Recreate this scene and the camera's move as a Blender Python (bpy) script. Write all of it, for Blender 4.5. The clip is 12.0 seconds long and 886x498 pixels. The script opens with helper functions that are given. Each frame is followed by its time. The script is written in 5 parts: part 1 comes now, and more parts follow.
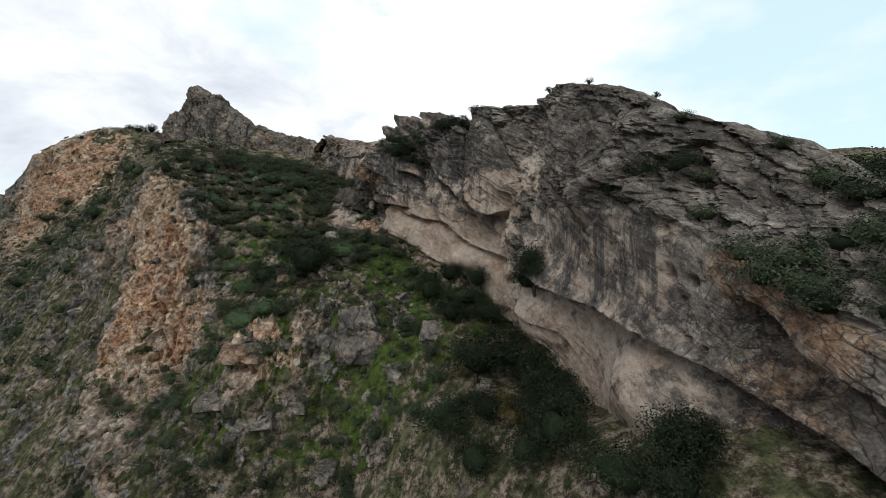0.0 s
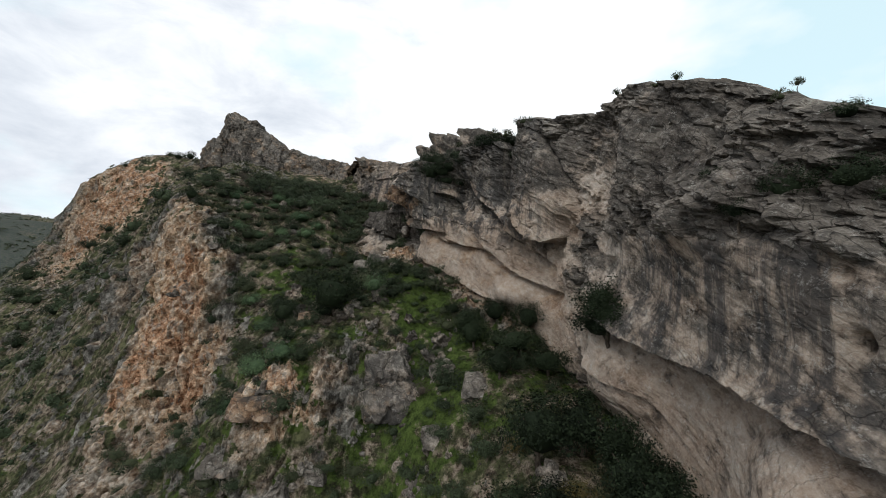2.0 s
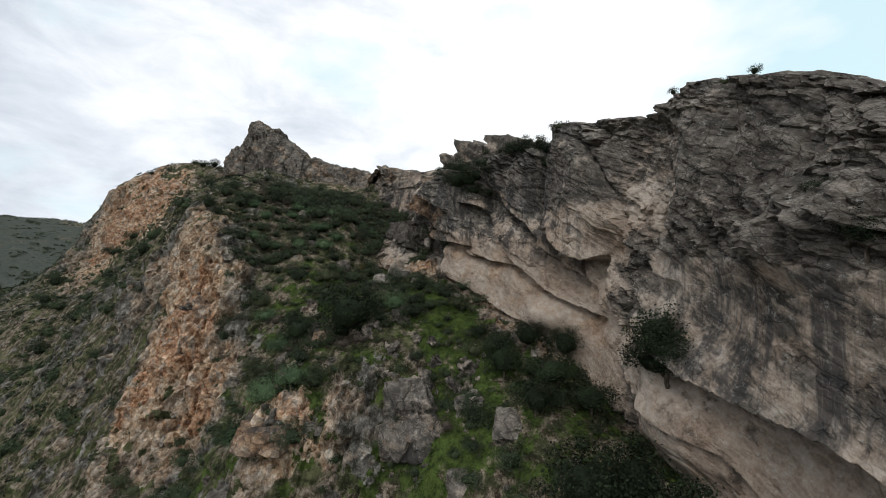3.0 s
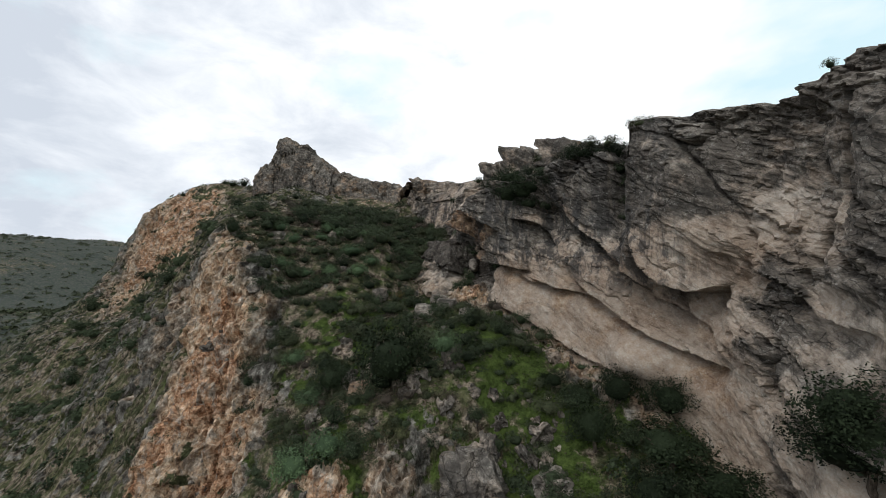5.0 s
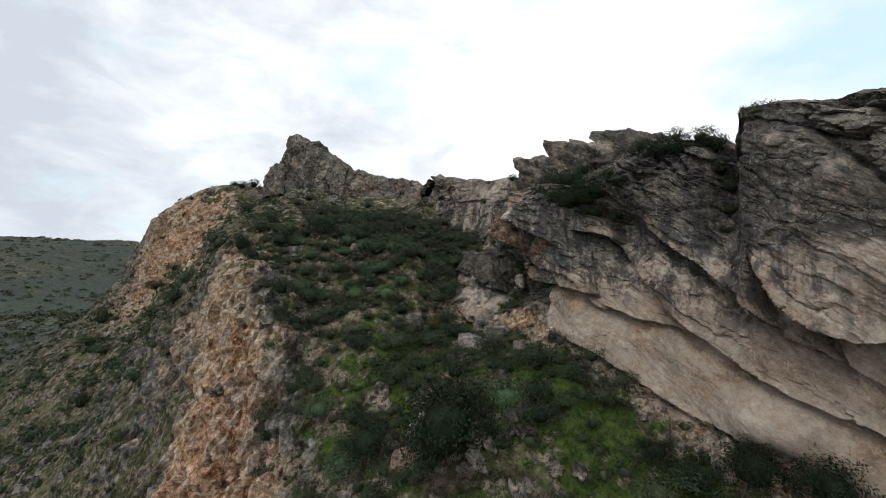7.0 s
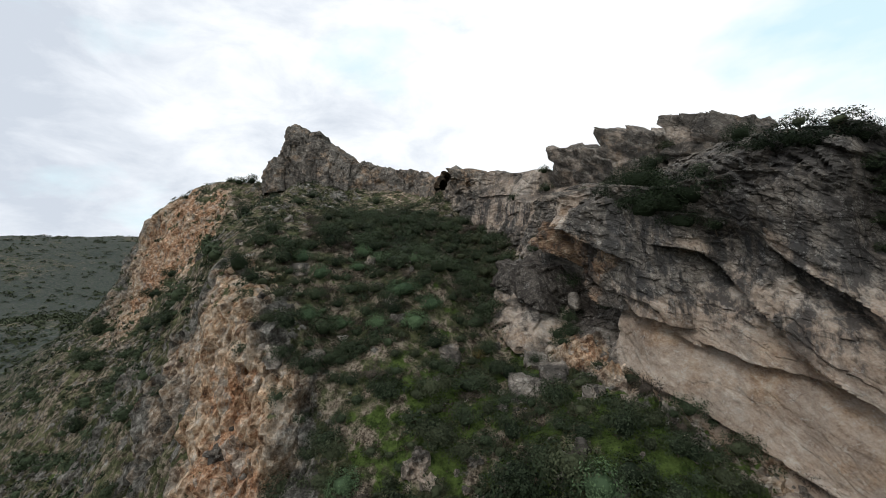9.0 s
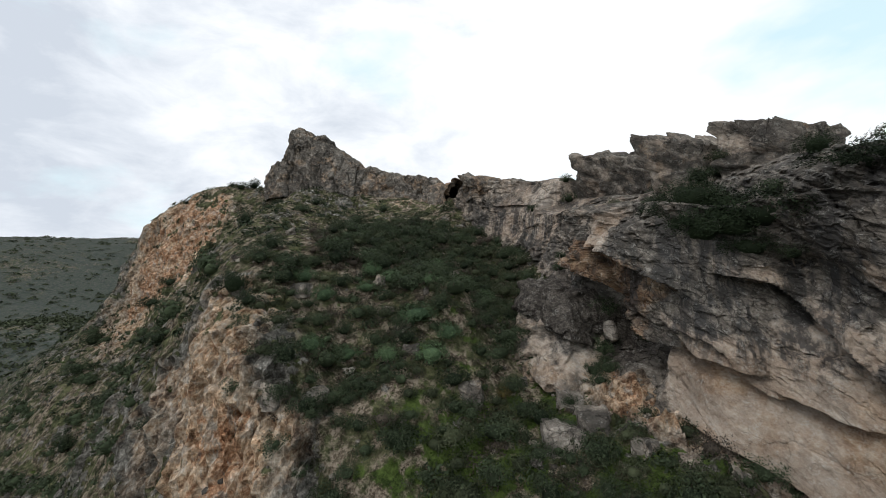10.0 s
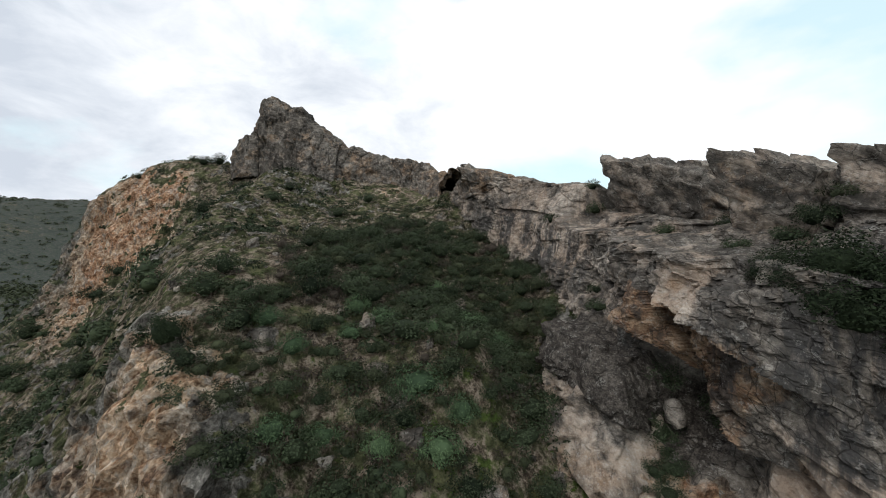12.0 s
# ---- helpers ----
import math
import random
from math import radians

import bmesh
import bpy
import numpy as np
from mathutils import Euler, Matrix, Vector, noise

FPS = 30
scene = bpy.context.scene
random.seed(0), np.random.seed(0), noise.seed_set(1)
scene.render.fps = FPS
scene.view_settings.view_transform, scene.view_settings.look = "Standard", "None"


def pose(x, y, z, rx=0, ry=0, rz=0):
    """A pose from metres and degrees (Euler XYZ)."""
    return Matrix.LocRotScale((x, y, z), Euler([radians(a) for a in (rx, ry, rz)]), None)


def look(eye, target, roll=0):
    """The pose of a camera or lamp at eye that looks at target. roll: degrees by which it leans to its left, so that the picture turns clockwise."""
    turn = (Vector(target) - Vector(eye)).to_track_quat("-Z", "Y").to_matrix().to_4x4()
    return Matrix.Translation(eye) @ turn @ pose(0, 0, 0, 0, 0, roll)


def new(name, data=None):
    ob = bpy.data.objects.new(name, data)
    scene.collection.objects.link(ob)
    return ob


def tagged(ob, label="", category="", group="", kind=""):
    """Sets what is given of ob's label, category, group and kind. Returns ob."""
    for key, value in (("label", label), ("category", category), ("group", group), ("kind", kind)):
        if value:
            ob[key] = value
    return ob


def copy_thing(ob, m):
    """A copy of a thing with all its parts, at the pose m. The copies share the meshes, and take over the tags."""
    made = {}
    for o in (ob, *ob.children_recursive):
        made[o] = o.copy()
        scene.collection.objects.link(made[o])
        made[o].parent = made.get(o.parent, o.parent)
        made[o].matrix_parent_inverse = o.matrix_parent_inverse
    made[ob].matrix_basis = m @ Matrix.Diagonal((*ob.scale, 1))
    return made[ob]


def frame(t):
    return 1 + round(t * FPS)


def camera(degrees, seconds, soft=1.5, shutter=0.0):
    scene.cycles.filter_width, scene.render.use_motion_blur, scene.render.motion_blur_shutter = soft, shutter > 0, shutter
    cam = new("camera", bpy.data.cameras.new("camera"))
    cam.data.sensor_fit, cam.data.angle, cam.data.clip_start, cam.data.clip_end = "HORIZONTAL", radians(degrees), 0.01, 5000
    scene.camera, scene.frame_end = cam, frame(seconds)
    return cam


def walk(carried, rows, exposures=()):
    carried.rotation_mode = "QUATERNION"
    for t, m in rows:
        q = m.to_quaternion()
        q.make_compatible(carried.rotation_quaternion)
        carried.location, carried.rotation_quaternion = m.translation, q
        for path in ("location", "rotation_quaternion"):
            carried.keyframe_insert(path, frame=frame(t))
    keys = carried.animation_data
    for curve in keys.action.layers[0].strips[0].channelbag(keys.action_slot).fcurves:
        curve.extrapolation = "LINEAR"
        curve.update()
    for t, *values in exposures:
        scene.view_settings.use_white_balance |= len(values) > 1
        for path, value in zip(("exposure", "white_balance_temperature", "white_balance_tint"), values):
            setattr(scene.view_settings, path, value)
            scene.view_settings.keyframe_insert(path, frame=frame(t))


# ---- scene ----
cam = camera(97.0, 12.0, soft=0.75)
METRES, EYE, TILT, LEAN, TURN = 50.0, 40.0, -2.0, 0.0, 0.0
ROWS = [
    (0.0, 0.0, 0.0, 0.0, -0.0, 0.0, -0.0),
    (0.5, -0.0028, 0.0314, 0.0069, 1.2, 0.47, -0.65),
    (1.0, -0.0079, 0.0643, 0.0124, 2.4, 1.31, -0.76),
    (1.5, -0.015, 0.0986, 0.0187, 3.42, 2.26, -0.06),
    (2.0, -0.0239, 0.1332, 0.0264, 4.72, 3.03, 0.02),
    (2.5, -0.034, 0.1681, 0.0356, 6.01, 3.66, -0.23),
    (3.0, -0.0458, 0.2025, 0.0456, 7.49, 4.21, -0.87),
    (5.0, -0.1145, 0.3299, 0.0916, 11.63, 5.47, 0.4),
    (5.5, -0.1365, 0.3603, 0.1071, 12.32, 5.2, 0.54),
    (6.0, -0.1595, 0.3903, 0.1244, 12.98, 4.67, 0.99),
    (6.5, -0.1829, 0.4201, 0.1424, 13.32, 4.33, 1.53),
    (7.0, -0.2066, 0.4502, 0.1616, 13.28, 4.05, 1.63),
    (9.0, -0.2982, 0.5767, 0.232, 13.68, 1.8, 3.26),
    (9.5, -0.3197, 0.611, 0.2488, 14.29, 1.97, 3.5),
    (10.0, -0.3407, 0.6474, 0.2665, 14.15, 2.23, 2.84),
    (10.5, -0.3613, 0.6855, 0.2892, 14.09, 2.19, 2.1),
    (11.0, -0.3819, 0.7249, 0.3144, 13.08, 1.17, 1.8),
    (11.5, -0.4025, 0.7662, 0.3403, 11.24, -0.49, 1.06),
    (12.0, -0.4242, 0.8089, 0.365, 11.13, -1.74, 0.7),
]
walk(cam, [(t, pose(0, 0, EYE, TILT, LEAN, TURN) @ pose(METRES * x, METRES * y, METRES * z, 90 + pitch, roll, yaw)) for t, x, y, z, yaw, pitch, roll in ROWS])

# ---- world, sun ----
SUN_AZ, SUN_EL = radians(205), radians(48)
world = bpy.data.worlds.new("overcast_sky")
scene.world = world
world.use_nodes = True
wn, wl = world.node_tree.nodes, world.node_tree.links
wn.clear()


def wnode(kind, **values):
    n = wn.new(kind)
    for key, value in values.items():
        n.inputs[key].default_value = value
    return n


sky = wn.new("ShaderNodeTexSky")
sky.sky_type, sky.sun_disc = "NISHITA", False
sky.sun_elevation, sky.sun_rotation = SUN_EL, SUN_AZ
sky.air_density, sky.dust_density = 1.0, 1.0
coord = wn.new("ShaderNodeTexCoord")
squash = wn.new("ShaderNodeMapping")
squash.inputs["Scale"].default_value = (1.0, 1.0, 2.0)
wl.new(coord.outputs["Generated"], squash.inputs["Vector"])
cloud_a = wnode("ShaderNodeTexNoise", Scale=5.0, Detail=8.0, Roughness=0.58, Distortion=0.3)
cloud_b = wnode("ShaderNodeTexNoise", Scale=2.2, Detail=6.0, Roughness=0.5)
wl.new(squash.outputs["Vector"], cloud_a.inputs["Vector"])
wl.new(squash.outputs["Vector"], cloud_b.inputs["Vector"])
split = wn.new("ShaderNodeSeparateXYZ")
wl.new(coord.outputs["Generated"], split.inputs[0])
side = wnode("ShaderNodeMapRange", **{"From Min": -0.85, "From Max": 0.1, "To Min": -0.13, "To Max": 0.27})
wl.new(split.outputs["X"], side.inputs["Value"])
lift = wnode("ShaderNodeMath")
lift.operation = "ADD"
wl.new(cloud_a.outputs["Fac"], lift.inputs[0])
wl.new(side.outputs["Result"], lift.inputs[1])
shade = wn.new("ShaderNodeValToRGB")
shade.color_ramp.elements[0].position, shade.color_ramp.elements[0].color = 0.28, (0.66, 0.72, 0.81, 1)
shade.color_ramp.elements[1].position, shade.color_ramp.elements[1].color = 0.62, (1.04, 1.07, 1.09, 1)
mid = shade.color_ramp.elements.new(0.46)
mid.color = (0.85, 0.90, 0.97, 1)
wl.new(lift.outputs[0], shade.inputs["Fac"])
cover = wn.new("ShaderNodeValToRGB")
cover.color_ramp.elements[0].position, cover.color_ramp.elements[0].color = 0.36, (0.0, 0.0, 0.0, 1)
cover.color_ramp.elements[1].position, cover.color_ramp.elements[1].color = 0.50, (1, 1, 1, 1)
veil = wnode("ShaderNodeMapRange", **{"From Min": -0.7, "From Max": 0.75, "To Min": 0.12, "To Max": -0.02})
wl.new(split.outputs["X"], veil.inputs["Value"])
thick = wnode("ShaderNodeMath")
thick.operation = "ADD"
low_sky = wnode("ShaderNodeMapRange", **{"From Min": 0.02, "From Max": 0.2, "To Min": -0.16, "To Max": 0.0})
wl.new(split.outputs["Z"], low_sky.inputs["Value"])
base_c = wnode("ShaderNodeMath")
base_c.operation = "ADD"
wl.new(cloud_b.outputs["Fac"], base_c.inputs[0])
wl.new(low_sky.outputs["Result"], base_c.inputs[1])
wl.new(base_c.outputs[0], thick.inputs[0])
wl.new(veil.outputs["Result"], thick.inputs[1])
wl.new(thick.outputs[0], cover.inputs["Fac"])
thin_cloud = wnode("ShaderNodeMix")
thin_cloud.data_type = "RGBA"
thin_cloud.inputs["A"].default_value = (0.80, 1.03, 1.08, 1)
wl.new(cover.outputs["Color"], thin_cloud.inputs["Factor"])
wl.new(shade.outputs["Color"], thin_cloud.inputs["B"])
clear_bg = wnode("ShaderNodeBackground", Strength=0.15)
cloud_bg = wnode("ShaderNodeBackground", Strength=1.0)
wl.new(sky.outputs[0], clear_bg.inputs["Color"])
wl.new(thin_cloud.outputs["Result"], cloud_bg.inputs["Color"])
mixed = wn.new("ShaderNodeMixShader")
haze = wnode("ShaderNodeMapRange", **{"From Min": 0.0, "From Max": 1.0, "To Min": 0.82, "To Max": 1.0})
wl.new(cover.outputs["Color"], haze.inputs["Value"])
wl.new(haze.outputs["Result"], mixed.inputs[0])
wl.new(clear_bg.outputs[0], mixed.inputs[1])
wl.new(cloud_bg.outputs[0], mixed.inputs[2])
wout = wn.new("ShaderNodeOutputWorld")
wl.new(mixed.outputs[0], wout.inputs["Surface"])

sun = new("sun", bpy.data.lights.new("sun", "SUN"))
sun.data.energy, sun.data.angle, sun.data.color = 0.7, radians(18), (1.0, 0.96, 0.9)
sun.matrix_world = look((0, 0, 0), (-math.sin(SUN_AZ) * math.cos(SUN_EL), -math.cos(SUN_AZ) * math.cos(SUN_EL), -math.sin(SUN_EL)))


# ---- materials ----
class Shade:
    """A small builder of node materials."""

    def __init__(self, name, rough=0.9):
        self.mat = bpy.data.materials.new(name)
        self.mat.use_nodes = True
        self.n, self.l = self.mat.node_tree.nodes, self.mat.node_tree.links
        self.bsdf = self.n["Principled BSDF"]
        self.bsdf.inputs["Roughness"].default_value = rough
        self.bsdf.inputs["Specular IOR Level"].default_value = 0.05
        self.pos = self.n.new("ShaderNodeNewGeometry").outputs["Position"]

    def scaled(self, scale):
        m = self.n.new("ShaderNodeMapping")
        m.inputs["Scale"].default_value = scale
        self.l.new(self.pos, m.inputs["Vector"])
        return m.outputs["Vector"]

    def noise(self, scale, detail=5.0, rough=0.6, vector=None, distortion=0.0):
        t = self.n.new("ShaderNodeTexNoise")
        t.inputs["Scale"].default_value, t.inputs["Detail"].default_value = scale, detail
        t.inputs["Roughness"].default_value, t.inputs["Distortion"].default_value = rough, distortion
        self.l.new(vector or self.pos, t.inputs["Vector"])
        return t.outputs["Fac"]

    def cells(self, scale, vector=None, feature="F1"):
        t = self.n.new("ShaderNodeTexVoronoi")
        t.feature = feature
        t.inputs["Scale"].default_value = scale
        self.l.new(vector or self.pos, t.inputs["Vector"])
        return t.outputs["Distance"]

    def strata(self, across, along):
        """Coordinates that lie flat in the dipping beds: fine across them, long along them."""
        out = self.n.new("ShaderNodeCombineXYZ")
        for k, (axis_, f) in enumerate((((0.34, -0.42, 0.84), across), ((-0.62, 0.55, 0.53), along), ((0.70, 0.71, 0.07), along))):
            d = self.n.new("ShaderNodeVectorMath")
            d.operation = "DOT_PRODUCT"
            self.l.new(self.pos, d.inputs[0])
            d.inputs[1].default_value = [c * f for c in axis_]
            self.l.new(d.outputs["Value"], out.inputs[k])
        return out.outputs[0]

    def tones(self, scale, vector=None, low=0.5, high=1.35):
        """A brightness of its own for each broken block."""
        t = self.n.new("ShaderNodeTexVoronoi")
        t.inputs["Scale"].default_value = scale
        self.l.new(vector or self.pos, t.inputs["Vector"])
        x = self.n.new("ShaderNodeSeparateColor")
        self.l.new(t.outputs["Color"], x.inputs[0])
        return self.ramp(x.outputs[0], [(0.0, low), (1.0, high)])

    def warped(self, scale, amount, stretch=(1.0, 1.0, 1.0)):
        n = self.n.new("ShaderNodeTexNoise")
        n.inputs["Scale"].default_value, n.inputs["Detail"].default_value = scale, 5.0
        self.l.new(self.pos, n.inputs["Vector"])
        w = self.n.new("ShaderNodeVectorMath")
        w.operation = "MULTIPLY_ADD"
        self.l.new(n.outputs["Color"], w.inputs[0])
        w.inputs[1].default_value = (amount, amount, amount)
        self.l.new(self.scaled(stretch), w.inputs[2])
        return w.outputs["Vector"]

    def ramp(self, fac, stops):
        r = self.n.new("ShaderNodeValToRGB")
        e = r.color_ramp.elements
        while len(e) < len(stops):
            e.new(0.5)
        for k, (p, c) in enumerate(stops):
            e[k].position = p
            e[k].color = (c, c, c, 1) if isinstance(c, float) else (*c, 1)
        self.l.new(fac, r.inputs["Fac"])
        return r.outputs["Color"]

    def mix(self, fac, a, b, kind="MIX"):
        m = self.n.new("ShaderNodeMix")
        m.data_type, m.blend_type = "RGBA", kind
        for socket, value in ((m.inputs["Factor"], fac), (m.inputs["A"], a), (m.inputs["B"], b)):
            if isinstance(value, float):
                socket.default_value = value
            elif isinstance(value, tuple):
                socket.default_value = (*value, 1)
            else:
                self.l.new(value, socket)
        return m.outputs["Result"]

    def calc(self, op, a, b=0.0):
        m = self.n.new("ShaderNodeMath")
        m.operation = op
        for k, value in enumerate((a, b)):
            if isinstance(value, (int, float)):
                m.inputs[k].default_value = value
            else:
                self.l.new(value, m.inputs[k])
        return m.outputs[0]

    def attr(self, name):
        a = self.n.new("ShaderNodeAttribute")
        a.attribute_name = name
        return a.outputs["Fac"]

    def bump(self, height, strength=0.6, distance=0.1, before=None):
        b = self.n.new("ShaderNodeBump")
        b.inputs["Strength"].default_value, b.inputs["Distance"].default_value = strength, distance
        self.l.new(height, b.inputs["Height"])
        if before:
            self.l.new(before, b.inputs["Normal"])
        return b.outputs["Normal"]

    def done(self, color, normal=None):
        if isinstance(color, tuple):
            self.bsdf.inputs["Base Color"].default_value = (*color, 1)
        else:
            self.l.new(color, self.bsdf.inputs["Base Color"])
        if normal:
            self.l.new(normal, self.bsdf.inputs["Normal"])
        return self.mat


def rock_material(name):
    """Limestone: grey weathered skin, pale fresh rock where 'fresh' is high, rust where 'rust' is high, dark seep streaks, stains that follow the beds."""
    m = Shade(name, 0.92)
    big, fine = m.noise(0.22, 5, 0.55), m.noise(1.8, 9, 0.62)
    tiny = m.noise(8.0, 8, 0.72)
    grain = m.calc("ADD", m.calc("MULTIPLY", fine, 0.5), m.calc("MULTIPLY", tiny, 0.5))
    beds = m.noise(1.0, 7, 0.66, m.strata(0.8, 0.3), 0.6)
    thin = m.noise(1.0, 6, 0.7, m.strata(4.2, 0.9), 0.5)
    tone = m.calc("ADD", m.calc("ADD", m.calc("MULTIPLY", big, 0.25), m.calc("MULTIPLY", beds, 0.25)), m.calc("ADD", m.calc("MULTIPLY", grain, 0.38), m.calc("MULTIPLY", thin, 0.12)))
    grey = m.ramp(tone, [(0.41, (0.042, 0.036, 0.031)), (0.465, (0.108, 0.094, 0.081)), (0.525, (0.20, 0.176, 0.152)), (0.60, (0.41, 0.375, 0.33))])
    fresh_c = m.ramp(tone, [(0.40, (0.17, 0.117, 0.083)), (0.46, (0.325, 0.247, 0.19)), (0.52, (0.43, 0.35, 0.283)), (0.59, (0.54, 0.475, 0.41))])
    rust_c = m.ramp(m.calc("ADD", m.calc("MULTIPLY", m.noise(0.7, 6, 0.65), 0.5), m.calc("MULTIPLY", grain, 0.5)),
                    [(0.38, (0.06, 0.04, 0.03)), (0.46, (0.20, 0.115, 0.068)), (0.54, (0.36, 0.245, 0.16)), (0.64, (0.52, 0.44, 0.35))])
    patch = m.calc("ADD", m.calc("MULTIPLY", m.noise(0.45, 6, 0.62), 0.5), m.calc("MULTIPLY", beds, 0.5))
    fresh_f = m.ramp(m.calc("ADD", m.attr("fresh"), m.calc("MULTIPLY", m.calc("SUBTRACT", patch, 0.5), 2.6)), [(0.36, 0.0), (0.66, 1.0)])
    rust_f = m.ramp(m.calc("ADD", m.attr("rust"), m.calc("MULTIPLY", m.calc("SUBTRACT", m.noise(0.35, 8, 0.7), 0.5), 2.2)), [(0.45, 0.0), (0.75, 0.85)])
    c = m.mix(fresh_f, grey, fresh_c)
    c = m.mix(rust_f, c, rust_c)
    streaks = m.calc("ADD", m.calc("MULTIPLY", m.noise(0.55, 4, 0.6, m.scaled((1.0, 1.0, 0.05))), 0.6), m.calc("MULTIPLY", m.noise(2.2, 6, 0.7, m.scaled((1.0, 1.0, 0.07))), 0.4))
    streak_f = m.calc("MULTIPLY", m.ramp(streaks, [(0.47, 0.0), (0.55, 1.0)]), m.attr("seep"))
    c = m.mix(m.calc("MULTIPLY", streak_f, 0.85), c, (0.05, 0.05, 0.052))
    stain = m.calc("MULTIPLY", m.ramp(m.noise(1.0, 7, 0.7, m.strata(0.8, 0.35), 0.8), [(0.51, 0.0), (0.57, 1.0)]), m.calc("SUBTRACT", 0.6, m.calc("MULTIPLY", fresh_f, 0.4)))
    c = m.mix(stain, c, (0.055, 0.052, 0.048))
    # dark weathering crust, and the cave mouth's shade put into the colour
    patina_shade_f = m.ramp(m.calc("ADD", m.attr("patina_and_shade"), m.calc("MULTIPLY", m.calc("SUBTRACT", m.noise(0.8, 8, 0.7), 0.5), 1.6)), [(0.4, 0.0), (0.65, 0.9)])
    c = m.mix(patina_shade_f, c, m.ramp(grain, [(0.42, (0.02, 0.0175, 0.016)), (0.5, (0.06, 0.052, 0.046)), (0.58, (0.13, 0.115, 0.10))]))
    lichen = m.calc("MULTIPLY", m.ramp(m.noise(1.9, 6, 0.7), [(0.54, 0.0), (0.6, 0.8)]), m.ramp(tiny, [(0.46, 0.0), (0.56, 1.0)]))
    c = m.mix(m.calc("MULTIPLY", lichen, 0.45), c, (0.48, 0.465, 0.43))
    black = m.calc("MULTIPLY", m.ramp(m.noise(1.0, 8, 0.75, m.strata(3.4, 1.3)), [(0.56, 0.0), (0.61, 1.0)]), m.calc("SUBTRACT", 0.5, m.calc("MULTIPLY", fresh_f, 0.4)))
    c = m.mix(black, c, (0.04, 0.038, 0.036))
    seams = m.ramp(thin, [(0.34, 0.0), (0.40, 1.0)])
    rough_f = m.calc("SUBTRACT", 1.0, m.calc("MULTIPLY", fresh_f, 0.6))
    c = m.mix(m.calc("MULTIPLY", m.calc("SUBTRACT", 1.0, seams), m.calc("MULTIPLY", rough_f, 0.4)), c, (0.035, 0.032, 0.029))
    bend = m.n.new("ShaderNodeTexNoise")
    bend.inputs["Scale"].default_value, bend.inputs["Detail"].default_value = 0.7, 6.0
    m.l.new(m.pos, bend.inputs["Vector"])
    joints = []
    for across, along_, wide in ((0.42, 0.2, 0.012), (1.1, 0.6, 0.02)):
        w = m.n.new("ShaderNodeVectorMath")
        w.operation = "MULTIPLY_ADD"
        m.l.new(bend.outputs["Color"], w.inputs[0])
        w.inputs[1].default_value = (0.5, 0.5, 0.5)
        m.l.new(m.strata(across, along_), w.inputs[2])
        joints.append(m.ramp(m.cells(1.0, w.outputs["Vector"], "DISTANCE_TO_EDGE"), [(0.0, 0.0), (wide, 1.0)]))
    open_joint = m.calc("MINIMUM", m.calc("ADD", joints[0], m.calc("MULTIPLY", fresh_f, 0.65)), m.calc("ADD", joints[1], m.calc("MULTIPLY", fresh_f, 1.0)))
    c = m.mix(m.calc("MULTIPLY", m.calc("MAXIMUM", m.calc("SUBTRACT", 1.0, open_joint), 0.0), 0.75), c, (0.028, 0.025, 0.023))
    n0 = m.bump(open_joint, 0.5, 0.12, m.bump(thin, 0.35, 0.18))
    n1 = m.bump(m.calc("ADD", fine, m.calc("MULTIPLY", tiny, 0.5)), 0.7, 0.2, n0)
    return m.done(c, m.bump(m.cells(2.3), 0.25, 0.12, n1))


